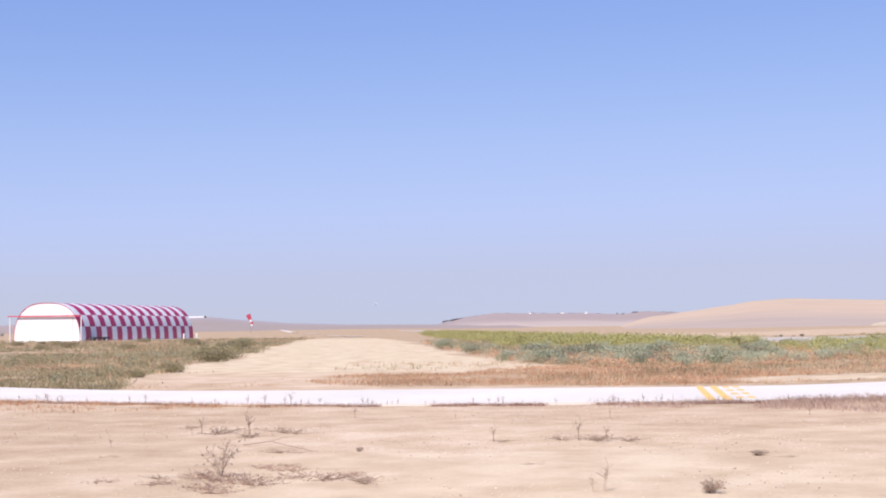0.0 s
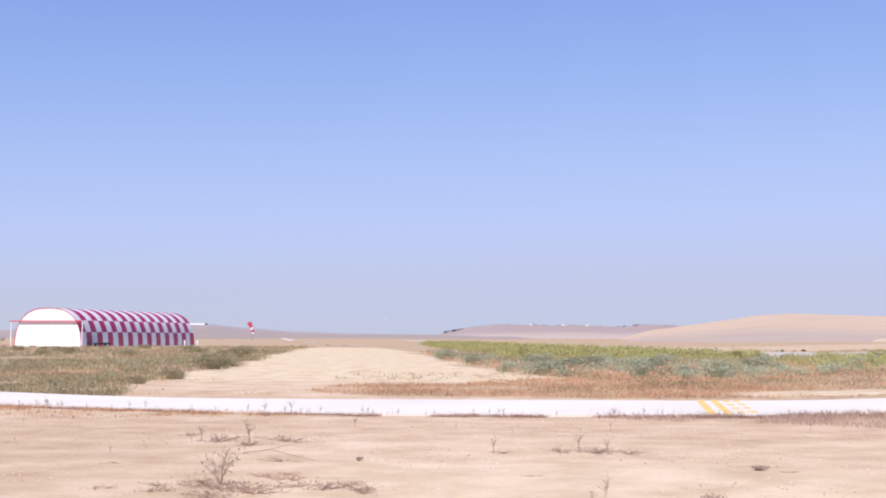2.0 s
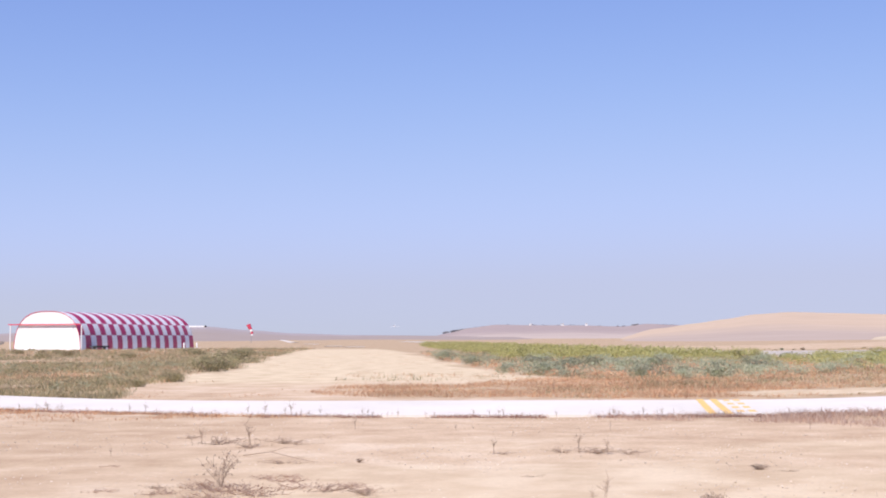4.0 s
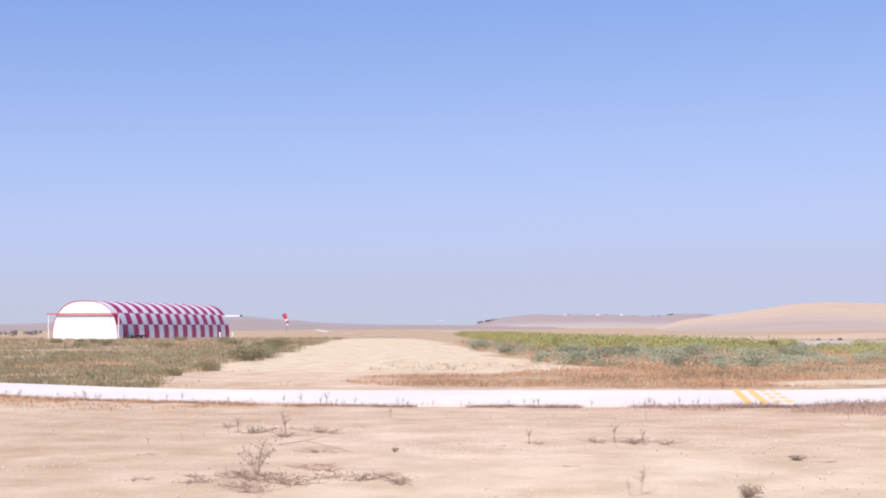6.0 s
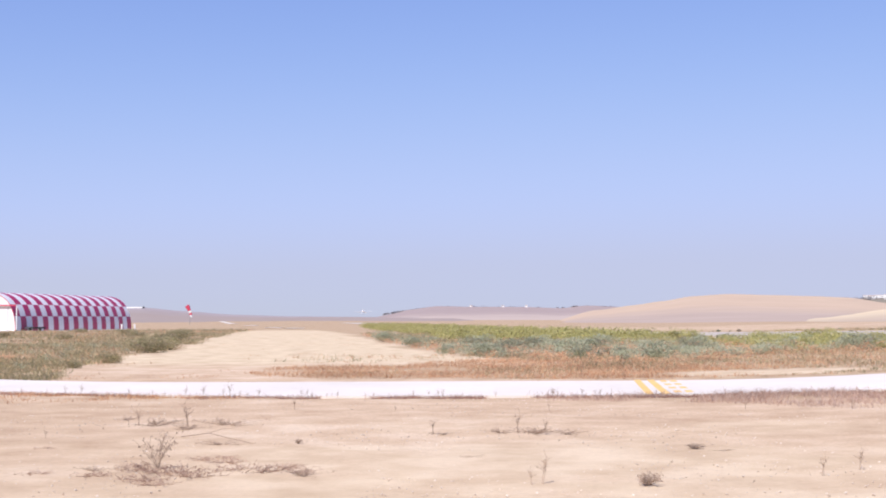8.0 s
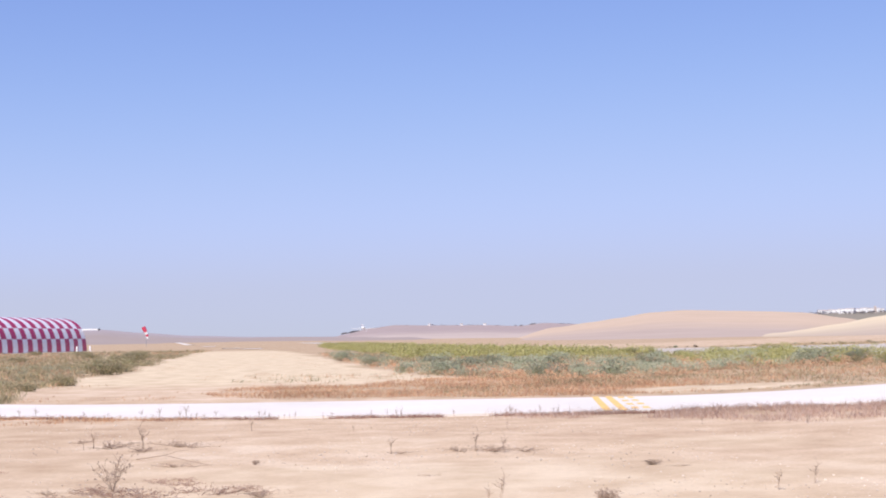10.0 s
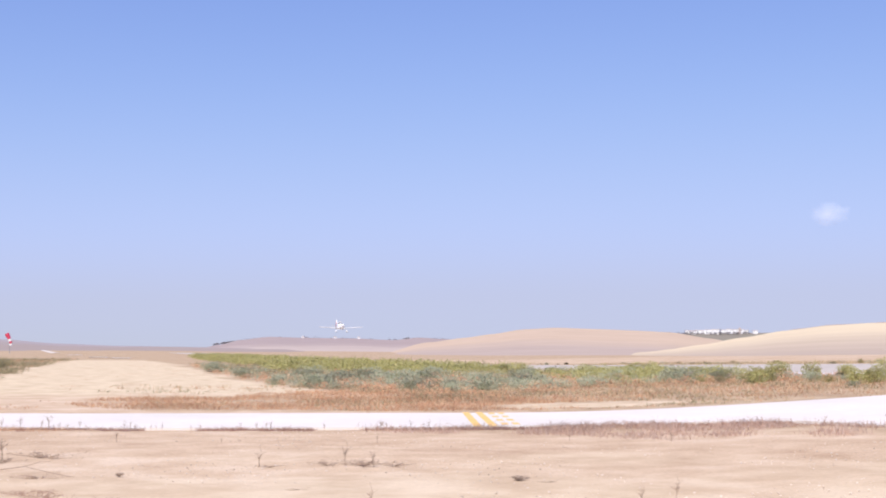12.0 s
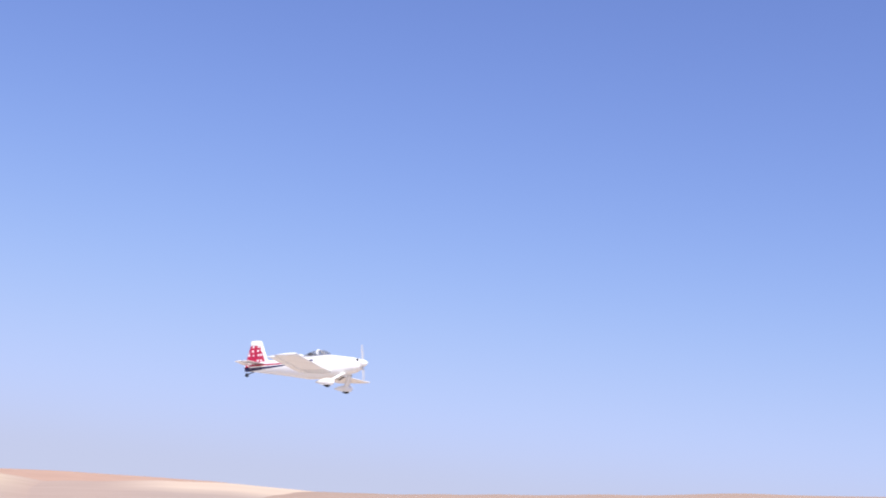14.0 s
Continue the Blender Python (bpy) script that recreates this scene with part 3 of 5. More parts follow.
def speckled_red():
    m, n, l, b = mat("red_with_white_spots", 0.3)
    v = n.new("ShaderNodeTexVoronoi")
    v.voronoi_dimensions = "2D"
    v.inputs["Scale"].default_value = 4.6
    v.inputs["Randomness"].default_value = 0.5
    turn = n.new("ShaderNodeVectorRotate")
    turn.rotation_type = "X_AXIS"
    turn.inputs["Angle"].default_value = radians(90)
    l.new(n.new("ShaderNodeTexCoord").outputs["Object"], turn.inputs["Vector"])
    l.new(turn.outputs["Vector"], v.inputs["Vector"])
    k = n.new("ShaderNodeMath")
    k.operation = "LESS_THAN"
    k.inputs[1].default_value = 0.23
    l.new(v.outputs["Distance"], k.inputs[0])
    l.new(mix(n, l, k.outputs[0], (0.46, 0.015, 0.06), (0.84, 0.82, 0.82)), b.inputs["Base Color"])
    return m


def glass_material():
    m, n, l, b = mat("smoked_canopy", 0.04)
    b.inputs["Base Color"].default_value = (0.17, 0.17, 0.18, 1)
    b.inputs["Alpha"].default_value = 0.5
    return m


def superellipse(x, hw, zb, zt, e=2.6, n=24, wide=0.5):
    zc = zb + (zt - zb) * wide
    out = []
    for k in range(n):
        a = math.tau * k / n
        c, s = math.cos(a), math.sin(a)
        y = hw * math.copysign(abs(c) ** (2 / e), c)
        h = (zt - zc) if s > 0 else (zc - zb)
        out.append((x, y, zc + h * math.copysign(abs(s) ** (2 / e), s)))
    return out


def foil(x_le, chord, y, z, thick, n=14):
    """Section of a wing at y: upper side, then lower side."""
    out = []
    for k in range(n):
        t = 0.5 - 0.5 * math.cos(math.pi * k / (n - 1))
        h = thick * 2.6 * (0.2969 * math.sqrt(t) - 0.126 * t - 0.3516 * t * t + 0.2843 * t ** 3 - 0.1015 * t ** 4)
        out.append((x_le - chord * t, y, z + h * 1.15))
    for k in range(n - 2, 0, -1):
        t = 0.5 - 0.5 * math.cos(math.pi * k / (n - 1))
        h = thick * 2.6 * (0.2969 * math.sqrt(t) - 0.126 * t - 0.3516 * t * t + 0.2843 * t ** 3 - 0.1015 * t ** 4)
        out.append((x_le - chord * t, y, z - h * 0.85))
    return out


M_BLADE = plain("pale_grey_blade", (0.55, 0.55, 0.56), 0.3)


def build_aeroplane():
    root = tagged(new("aeroplane"), "white low-wing light aeroplane with a red spotted fin and fixed wheels", "aeroplane")
    body = livery_material()
    bm = bmesh.new()
    sections = [(2.02, 0.17, -0.14, 0.19), (1.95, 0.31, -0.26, 0.24), (1.7, 0.41, -0.37, 0.30), (1.2, 0.49, -0.48, 0.38), (0.7, 0.54, -0.55, 0.46),
                (0.1, 0.56, -0.58, 0.50), (-0.6, 0.55, -0.56, 0.50), (-1.1, 0.47, -0.48, 0.49), (-1.8, 0.35, -0.36, 0.43), (-2.6, 0.22, -0.24, 0.36), (-3.3, 0.11, -0.14, 0.30), (-3.62, 0.05, -0.10, 0.27)]
    add_loft(bm, [superellipse(x, w, b, t, 2.7 if x > -1.5 else 2.2) for x, w, b, t in sections])
    part("fuselage", bm, body, root, "white fuselage with navy and red bands", True)
    # canopy and its frame
    glass = glass_material()
    bm = bmesh.new()
    rings = []
    for k in range(13):
        t = k / 12
        x = 0.52 - 1.45 * t
        top = 0.45 + 0.27 * math.sin(math.pi * min(1, t * 1.12) ** 0.72) ** 0.75 if t < 0.89 else 0.45
        rings.append(superellipse(x, 0.47 * (0.55 + 0.45 * math.sin(math.pi * t) ** 0.6), 0.30, max(top, 0.47), 2.2, 20, 0.25))
    add_loft(bm, rings)
    part("canopy", bm, glass, root, "smoked clear canopy", True)
    bm = bmesh.new()
    pts = []
    for k in range(15):
        a = math.pi * k / 14
        pts.append((0.06 - 0.10 * math.sin(a), 0.475 * math.cos(a), 0.44 + 0.27 * math.sin(a) ** 0.85))
    add_tube(bm, pts, [0.045] * 15, 8)
    part("canopy_bow", bm, M_WHITE, root, "white canopy bow", True)
    bm = bmesh.new()
    add_loft(bm, [superellipse(-0.92, 0.33, 0.3, 0.58, 2.2, 16), superellipse(-1.4, 0.27, 0.3, 0.53, 2.2, 16), superellipse(-2.0, 0.14, 0.3, 0.45, 2.2, 16)])
    part("turtle_deck", bm, M_WHITE, root, smooth=True)
    for y in (-0.22, 0.22):
        bm = bmesh.new()
        add_loft(bm, [superellipse(-0.3, 0.15, 0.25, 0.56, 3, 12), superellipse(-0.45, 0.14, 0.25, 0.6, 3, 12)])
        for v in bm.verts:
            v.co.y += y
        part("seat", bm, M_DARK, root)
    # wings with flap and aileron
    dih = math.tan(radians(3.5))
    for side in (-1, 1):
        def wing_piece(name, stations, x_le, chord, thick, mat_, label=""):
            b2 = bmesh.new()
            add_loft(b2, [foil(x_le, chord * c, side * y, -0.40 + y * dih + dz, thick * c) for y, c, dz in stations])
            return part(name, b2, mat_, root, label, True)
        wing_piece("wing", [(0.2, 1, 0), (1.3, 1, 0), (2.6, 1, 0), (3.56, 1, 0), (3.73, 0.96, 0.005), (3.8, 0.82, 0.01)], 0.78, 1.16, 0.20, M_WHITE, "white rectangular wing")
        for name, y0, y1 in (("flap", 0.6, 2.05), ("aileron", 2.08, 3.58)):
            b2 = bmesh.new()
            rings = []
            for y in (y0, y1):
                z = -0.40 + y * dih
                rings.append([(-0.37, side * y, z + 0.055), (-0.42, side * y, z + 0.05), (-0.74, side * y, z + 0.006), (-0.74, side * y, z - 0.004), (-0.42, side * y, z - 0.03), (-0.37, side * y, z - 0.035)])
            add_loft(b2, rings)
            part(name, b2, M_WHITE, root)
        # tailplane and elevator
        b2 = bmesh.new()
        add_loft(b2, [foil(-2.72, 0.72, side * 0.06, 0.20, 0.09), foil(-2.98, 0.50, side * 1.08, 0.20, 0.06), foil(-3.04, 0.42, side * 1.14, 0.20, 0.04)])
        part("tailplane", b2, M_WHITE, root, smooth=True)
        b2 = bmesh.new()
        add_loft(b2, [[(-3.46, side * y, 0.225), (-3.46 - c, side * y, 0.205), (-3.46 - c, side * y, 0.195), (-3.46, side * y, 0.175)] for y, c in ((0.1, 0.42), (1.14, 0.30))])
        part("elevator", b2, M_WHITE, root)
        # undercarriage leg, spat, tyre
        b2 = bmesh.new()
        pts = [Vector((1.34, side * 0.30, -0.40)).lerp(Vector((0.90, side * 0.95, -0.88)), k / 4) for k in range(5)]
        rings = [[(p.x + 0.13, p.y, p.z), (p.x + 0.03, p.y + 0.04, p.z), (p.x - 0.14, p.y + 0.01, p.z), (p.x - 0.14, p.y - 0.01, p.z), (p.x + 0.03, p.y - 0.04, p.z)] for p in pts]
        add_loft(b2, rings)
        part("gear_leg", b2, M_WHITE, root, smooth=True)
        b2 = bmesh.new()
        rings = []
        for t, w, h in ((0.0, 0.03, 0.03), (0.08, 0.1, 0.12), (0.25, 0.135, 0.17), (0.5, 0.13, 0.165), (0.75, 0.08, 0.10), (1.0, 0.015, 0.02)):
            x = 1.20 - 0.92 * t
            rings.append([(x, side * 0.98 + w * math.cos(k * math.tau / 14), -0.92 + 0.03 * t + h * math.sin(k * math.tau / 14)) for k in range(14)])
        add_loft(b2, rings)
        spat = part("wheel_spat", b2, M_WHITE, root, smooth=True)
        b2 = bmesh.new()
        add_tube(b2, [(0.86, side * 0.98 - 0.07, -0.96), (0.86, side * 0.98 - 0.05, -0.96), (0.86, side * 0.98 + 0.05, -0.96), (0.86, side * 0.98 + 0.07, -0.96)], [0.15, 0.18, 0.18, 0.15], 18)
        part("tyre", b2, M_DARK, spat)
        # exhaust stub, cowl inlet, dark lettering bar below the canopy
        b2 = bmesh.new()
        add_tube(b2, [(1.15, side * 0.2, -0.5), (0.85, side * 0.2, -0.64)], [0.035, 0.035], 8)
        part("exhaust", b2, M_DARK, root)
        b2 = bmesh.new()
        add_tube(b2, [(1.9, side * 0.22, 0.12), (1.975, side * 0.22, 0.12)], [0.10, 0.09], 12)
        part("inlet", b2, M_DARK, root)
        b2 = bmesh.new()
        add_box(b2, -0.85, side * 0.545 - 0.02, 0.14, -0.1, side * 0.545 + 0.02, 0.21)
        part("lettering_bar", b2, M_NAVY, root)
    # fin and rudder
    spots = speckled_red()

    def fin_piece(name, outline, half, material, label=""):
        b2 = bmesh.new()
        a = [b2.verts.new((x, half, z)) for x, z in outline]
        c = [b2.verts.new((x, -half, z)) for x, z in outline]
        b2.faces.new(a)
        b2.faces.new(c[::-1])
        for i in range(len(a)):
            j = (i + 1) % len(a)
            b2.faces.new((a[i], c[i], c[j], a[j]))
        bmesh.ops.bevel(b2, geom=[e for e in b2.edges if abs(e.verts[0].co.y - e.verts[1].co.y) < 1e-6 and abs(e.verts[0].co.y) > 0], offset=half * 0.6, segments=1, affect="EDGES")
        return part(name, b2, material, root, label)
    fin_piece("fin", [(-2.30, 0.30), (-2.74, 0.42), (-3.06, 1.30), (-3.30, 1.33), (-3.285, 1.085), (-3.075, 1.085), (-2.79, 0.28)], 0.045, M_WHITE, "white leading part of the fin")
    fin_piece("fin_panel", [(-2.795, 0.27), (-3.08, 1.08), (-3.44, 1.08), (-3.44, 0.22)], 0.043, spots, "red fin panel with white spots")
    fin_piece("rudder", [(-3.455, -0.06), (-3.455, 1.08), (-3.60, 1.08), (-3.86, 0.10), (-3.80, -0.06)], 0.038, spots, "red rudder with white spots")
    fin_piece("rudder_cap", [(-3.29, 1.09), (-3.305, 1.33), (-3.57, 1.31), (-3.61, 1.09)], 0.043, M_WHITE)
    fin_piece("rudder_base", [(-3.458, -0.10), (-3.458, 0.10), (-3.87, 0.10), (-3.82, -0.10)], 0.047, M_NAVY, "navy foot of the rudder")
    # tailwheel
    b2 = bmesh.new()
    add_tube(b2, [(-3.35, 0, -0.12), (-3.68, 0, -0.22)], [0.025, 0.02], 8)
    wheel = part("tail_spring", b2, M_DARK, root)
    b2 = bmesh.new()
    add_tube(b2, [(-3.72, -0.035, -0.26), (-3.72, 0.035, -0.26)], [0.085, 0.085], 14)
    part("tailwheel", b2, M_DARK, wheel)
    # spinner and propeller
    b2 = bmesh.new()
    rings = []
    for t in (0, 0.25, 0.5, 0.75, 0.93, 1.0):
        r = 0.165 * math.sqrt(max(0.0, 1 - t ** 1.9)) + 0.004
        rings.append([(2.03 + 0.30 * t, r * math.cos(k * math.tau / 18), 0.03 + r * math.sin(k * math.tau / 18)) for k in range(18)])
    add_loft(b2, rings)
    part("spinner", b2, M_WHITE, root, smooth=True)
    prop = new("propeller", None)
    prop.parent = root
    prop.location = (2.10, 0, 0.03)
    b2 = bmesh.new()
    add_tube(b2, [(-0.03, 0, 0), (0.05, 0, 0)], [0.1, 0.1], 12)
    part("hub", b2, M_STEEL, prop)
    for side in (-1, 1):
        b2 = bmesh.new()
        rings = []
        for t in (0.08, 0.3, 0.55, 0.8, 0.97):
            c = 0.04 * (0.7 + 1.1 * t * (1 - t) * 2)
            tw = radians(55 - 38 * t)
            rr = side * 0.86 * t
            rings.append([(dx * math.cos(tw) * 0 + u * math.sin(tw) + h * math.cos(tw), u * math.cos(tw) - h * math.sin(tw), rr) for dx, u, h in ((0, c, 0), (0, 0, 0.014), (0, -c, 0), (0, 0, -0.014))])
        add_loft(b2, rings)
        part("blade", b2, M_BLADE, prop)
    return root, prop


build_hangar()
build_windsock()
AEROPLANE, PROPELLER = build_aeroplane()



# ---- plants ----
def blades_mesh(name, spots, rng, height, width, count, spread, lean, material):
    """Grass: per spot a fan of thin bent blades. spots: (x, y, scale)."""
    verts, faces = [], []
    for x, y, s in spots:
        z = ground_z(x, y) - 0.02
        for _ in range(count):
            a = rng.uniform(0, math.tau)
            r = spread * s * math.sqrt(rng.random())
            bx, by = x + r * math.cos(a), y + r * math.sin(a)
            h = s * (height[0] + (height[1] - height[0]) * rng.random() ** 2.2)
            w = width * rng.uniform(0.6, 1.3) * (0.6 + 0.4 * s)
            d = rng.uniform(0, math.tau)
            tx, ty = math.cos(d), math.sin(d)
            k = rng.uniform(0, lean) * h
            e = rng.uniform(0, math.tau)
            lx, ly = k * math.cos(e), k * math.sin(e)
            n = len(verts)
            verts += [(bx - tx * w, by - ty * w, z), (bx + tx * w, by + ty * w, z), (bx + lx * 0.35 + tx * w * 0.7, by + ly * 0.35 + ty * w * 0.7, z + h * 0.6),
                      (bx + lx * 0.35 - tx * w * 0.7, by + ly * 0.35 - ty * w * 0.7, z + h * 0.6), (bx + lx, by + ly, z + h)]
            faces += [(n, n + 1, n + 2, n + 3), (n + 3, n + 2, n + 4)]
    return mesh_from(name, verts, faces, material)


def grass(name, spots, rng, height, width, count, spread, lean, material, label):
    ob = new(name, blades_mesh(name, spots, rng, height, width, count, spread, lean, material))
    return tagged(ob, label, "grass", kind="stuff")


def leaf_cloud(rng, radius, height, leaves, size, lobes=6):
    """Leaves set in several uneven lobes: vertices and faces."""
    verts, faces = [], []
    centres = [(rng.uniform(-0.55, 0.55) * radius, rng.uniform(-0.55, 0.55) * radius, height * rng.uniform(0.3, 0.62), rng.uniform(0.4, 0.7)) for _ in range(lobes)]
    for _ in range(leaves):
        cx, cy, cz, cr = rng.choice(centres)
        v = Vector((rng.gauss(0, 1), rng.gauss(0, 1), rng.gauss(0, 1))).normalized() * rng.uniform(0.35, 1.0) ** 0.5
        p = Vector((cx + v.x * cr * radius, cy + v.y * cr * radius, max(0.02, cz + v.z * cr * height * 0.75)))
        d = Vector((rng.gauss(0, 1), rng.gauss(0, 1), rng.gauss(0.4, 0.8))).normalized()
        u = d.orthogonal().normalized()
        s = size * rng.uniform(0.6, 1.4)
        n = len(verts)
        verts += [p - u * s * 0.35, p + d * s * 0.5 + u * s * 0.1 - u * s * 0.4, p + d * s, p + u * s * 0.35 + d * s * 0.4]
        faces.append((n, n + 1, n + 2, n + 3))
    return verts, faces


def shrub(name, rng, radius, height, leaves, size, material, label, category="shrub"):
    root = tagged(new(name), label, category)
    v, f = leaf_cloud(rng, radius, height, leaves, size)
    ob = tagged(new("foliage", mesh_from("foliage", v, f, material)), kind="stuff")
    ob.parent = root
    bm = bmesh.new()
    for _ in range(7):
        a, k = rng.uniform(0, math.tau), rng.uniform(0.3, 0.8)
        end = Vector((math.cos(a) * radius * k, math.sin(a) * radius * k, height * rng.uniform(0.5, 0.85)))
        add_tube(bm, [(0, 0, -0.05), end * 0.5 + Vector((0, 0, height * 0.1)), end], [0.02, 0.014, 0.006], 4)
    part("branching_stem", bm, M_TWIG, root)
    return root


def dry_plant(name, rng, height, spread, stems, twigs, heads, label, material=None, flat=0.0):
    """A dead weed: bare branching stems with a few seed heads."""
    root = tagged(new(name), label, "plant")
    bm, tips = bmesh.new(), []
    for _ in range(stems):
        a = rng.uniform(0, math.tau)
        out = spread * rng.uniform(0.25, 1.0)
        h = height * rng.uniform(0.45, 1.0) * (1 - flat) + 0.03
        pts = []
        for k in range(5):
            t = k / 4
            pts.append(Vector((math.cos(a) * out * t ** 1.3 + rng.uniform(-0.02, 0.02), math.sin(a) * out * t ** 1.3 + rng.uniform(-0.02, 0.02), h * t ** 0.8 - 0.02)))
        add_tube(bm, pts, [0.0042, 0.0038, 0.0033, 0.0025, 0.0013], 3, False)
        for _ in range(twigs):
            k = rng.randint(1, 3)
            p = pts[k].lerp(pts[k + 1], rng.random())
            q = p + Vector((rng.uniform(-1, 1), rng.uniform(-1, 1), rng.uniform(0.1, 1.1) * (1 - 0.8 * flat))) * rng.uniform(0.05, 0.14)
            add_tube(bm, [p, p.lerp(q, 0.5) + Vector((0, 0, 0.008)), q], [0.003, 0.0024, 0.0015], 3, False)
            tips.append(q)
        tips.append(pts[-1])
    part("branching_stem", bm, material or M_TWIG, root)
    v, f = [], []
    for p in tips:
        for _ in range(heads):
            c = p + Vector((rng.uniform(-1, 1), rng.uniform(-1, 1), rng.uniform(-1, 1))) * 0.025
            n, s = len(v), rng.uniform(0.004, 0.011)
            v += [c + Vector((s, 0, -s)), c + Vector((-s, s, -s * 0.6)), c + Vector((-s, -s, -s * 0.6)), c + Vector((0, 0, s * 1.3))]
            f += [(n, n + 1, n + 2), (n, n + 3, n + 1), (n + 1, n + 3, n + 2), (n + 2, n + 3, n)]
    if v:
        ob = tagged(new("seed_head", mesh_from("seed_head", v, f, material or M_TWIG)), kind="stuff")
        ob.parent = root
    return root


def scaled(x, y, s, rz, sz=1.0, sink=0.0):
    return pose(x, y, ground_z(x, y) - sink, 0, 0, rz) @ Matrix.Diagonal((s, s, s * sz, 1))


def build_field_grass():
    rng = random.Random(11)
    U = rng.uniform
    # dark red fringe along the near side of the taxiway
    spots = []
    for _ in range(5200):
        x = U(-26, 12.4)
        y = (taxi_near_y(x) if x > -27 else 48) - abs(rng.gauss(0, 0.28)) - 0.02
        if noise.noise((x * 0.55, 0, 0)) > -0.25:
            spots.append((x, y, U(0.3, 0.8)))
    grass("grass_fringe", spots, rng, (0.04, 0.16), 0.006, 7, 0.22, 1.6, M_RED, "dark reddish dry weeds along the concrete edge")
    # dry band in front of the taxiway where it widens
    spots = []
    for _ in range(10000):
        x = U(3.0, 14.5)
        near = taxi_near_y(x) if x < 12.2 else curve_at([(12.2, 26.4), (13.1, 23.6), (13.4, 21.6), (14.4, 17.9)], x)
        y = near - U(0, 1) ** 1.5 * (1.6 + 3.4 * smoothstep(4, 9, x)) - 0.05
        if y > near - 5.0 and rng.random() < smoothstep(2.5, 8, x) and noise.noise((x * 0.6, y * 0.6, 4)) > -0.05:
            spots.append((x, y, U(0.4, 0.9)))
    grass("dry_grass", spots, rng, (0.03, 0.27), 0.006, 6, 0.4, 1.5, M_CREEP, "sparse reddish dry grass in front of the concrete")
    spots = []
    for _ in range(4200):
        x = U(-26, -3)
        y = taxi_near_y(x) - abs(rng.gauss(0, 0.5 + 1.1 * smoothstep(-4, -8, x)))
        if rng.random() > 0.35 + 0.65 * smoothstep(-3.5, -6, x) or noise.noise((x * 0.5, y * 0.7, 44)) < -0.15:
            continue
        spots.append((x, y, U(0.4, 0.9)))
    grass("dry_grass", spots, rng, (0.03, 0.16), 0.008, 8, 0.3, 1.5, M_DRY, "sparse reddish dry weeds in front of the taxiway")
    # beyond the taxiway: reddish dry grass, straw, then olive
    red, straw, olive = [], [], []
    for _ in range(30000):
        x, y = U(-4.5, 33), U(35.5, 62)
        if on_paving(x, y) or x > runway_near(y) - 1.2 or y < taxi_far_y(x) + 0.05:
            continue
        q = litter_at(x, y)
        if rng.random() > q:
            continue
        dens = 0.5 + 0.5 * noise.noise((x * 0.35, y * 0.35, 9))
        if rng.random() > 0.35 + 0.75 * dens:
            continue
        s = U(0.45, 1.0) * (0.55 + 0.45 * smoothstep(36, 42, y)) * (0.5 if x < 3 and y < 51 else 1)
        k = rng.random() + 0.5 * noise.noise((x * 0.18, y * 0.18, 2))
        far = smoothstep(44, 58, y)
        if k < 0.52 - 0.2 * far:
            red.append((x, y, s))
        elif k < 0.92 - 0.25 * far:
            straw.append((x, y, s))
        else:
            olive.append((x, y, s))
    grass("dry_grass", red, rng, (0.05, 0.24), 0.010, 7, 0.34, 1.4, M_DRY, "dry reddish-brown grass beyond the taxiway")
    grass("straw_grass", straw, rng, (0.05, 0.26), 0.009, 7, 0.34, 1.4, M_STRAW, "straw-coloured dry grass beyond the taxiway")
    grass("olive_weeds", olive, rng, (0.08, 0.28), 0.012, 8, 0.34, 1.2, M_OLIVE, "olive-green weeds among the dry grass")
    # left of the sandy strip
    straw, olive, red = [], [], []
    for _ in range(26000):
        y = 36 + 165 * rng.random() ** 1.6
        x = curve_at(SAND_LEFT, y) - U(0, 1) ** 1.2 * (12 + 0.36 * y)
        if on_paving(x, y) or (x > -29 and y < taxi_far_y(x) + 0.2) or (-66 < x < -40 and y > 187):
            continue
        if x < -20 and y < 54 - (x + 29) * 1.04:
            continue
        if litter_at(x, y) < 0.5 or noise.noise((x * 0.14, y * 0.1, 7)) < -0.16:
            continue
        k = rng.random() + 0.6 * noise.noise((x * 0.08, y * 0.05, 1))
        s = U(0.5, 1.1) * (1 + y / 160)
        (olive if k < 0.5 else straw if k < 0.76 else red).append((x, y, s))
    grass("olive_weeds", olive, rng, (0.06, 0.20), 0.016, 8, 0.5, 1.4, M_OLIVE, "olive and brown weeds on the field before the hangar")
    grass("straw_grass", straw, rng, (0.06, 0.20), 0.014, 7, 0.5, 1.4, M_STRAW, "straw-coloured grass on the field before the hangar")
    grass("dry_grass", red, rng, (0.06, 0.20), 0.014, 7, 0.5, 1.4, M_DRY, "reddish dry grass on the field before the hangar")
    # green cover right behind the taxiway bend
    green, tan = [], []
    for _ in range(9000):
        x = U(-32, -9.4)
        edge = taxi_far_y(x) if x > -20 else 53 - (x + 29) * 1.03
        y = edge + 0.15 + 15 * rng.random() ** 1.3
        if x > curve_at(SAND_LEFT, y) + 0.6 * noise.noise((x * 0.6, y * 0.6, 81)) or noise.noise((x * 0.2, y * 0.25, 80)) < -0.12 - 0.3 * smoothstep(-13, -17, x):
            continue
        (green if rng.random() + 0.5 * noise.noise((x * 0.25, y * 0.2, 82)) < 0.72 else tan).append((x, y, U(0.6, 1.1)))
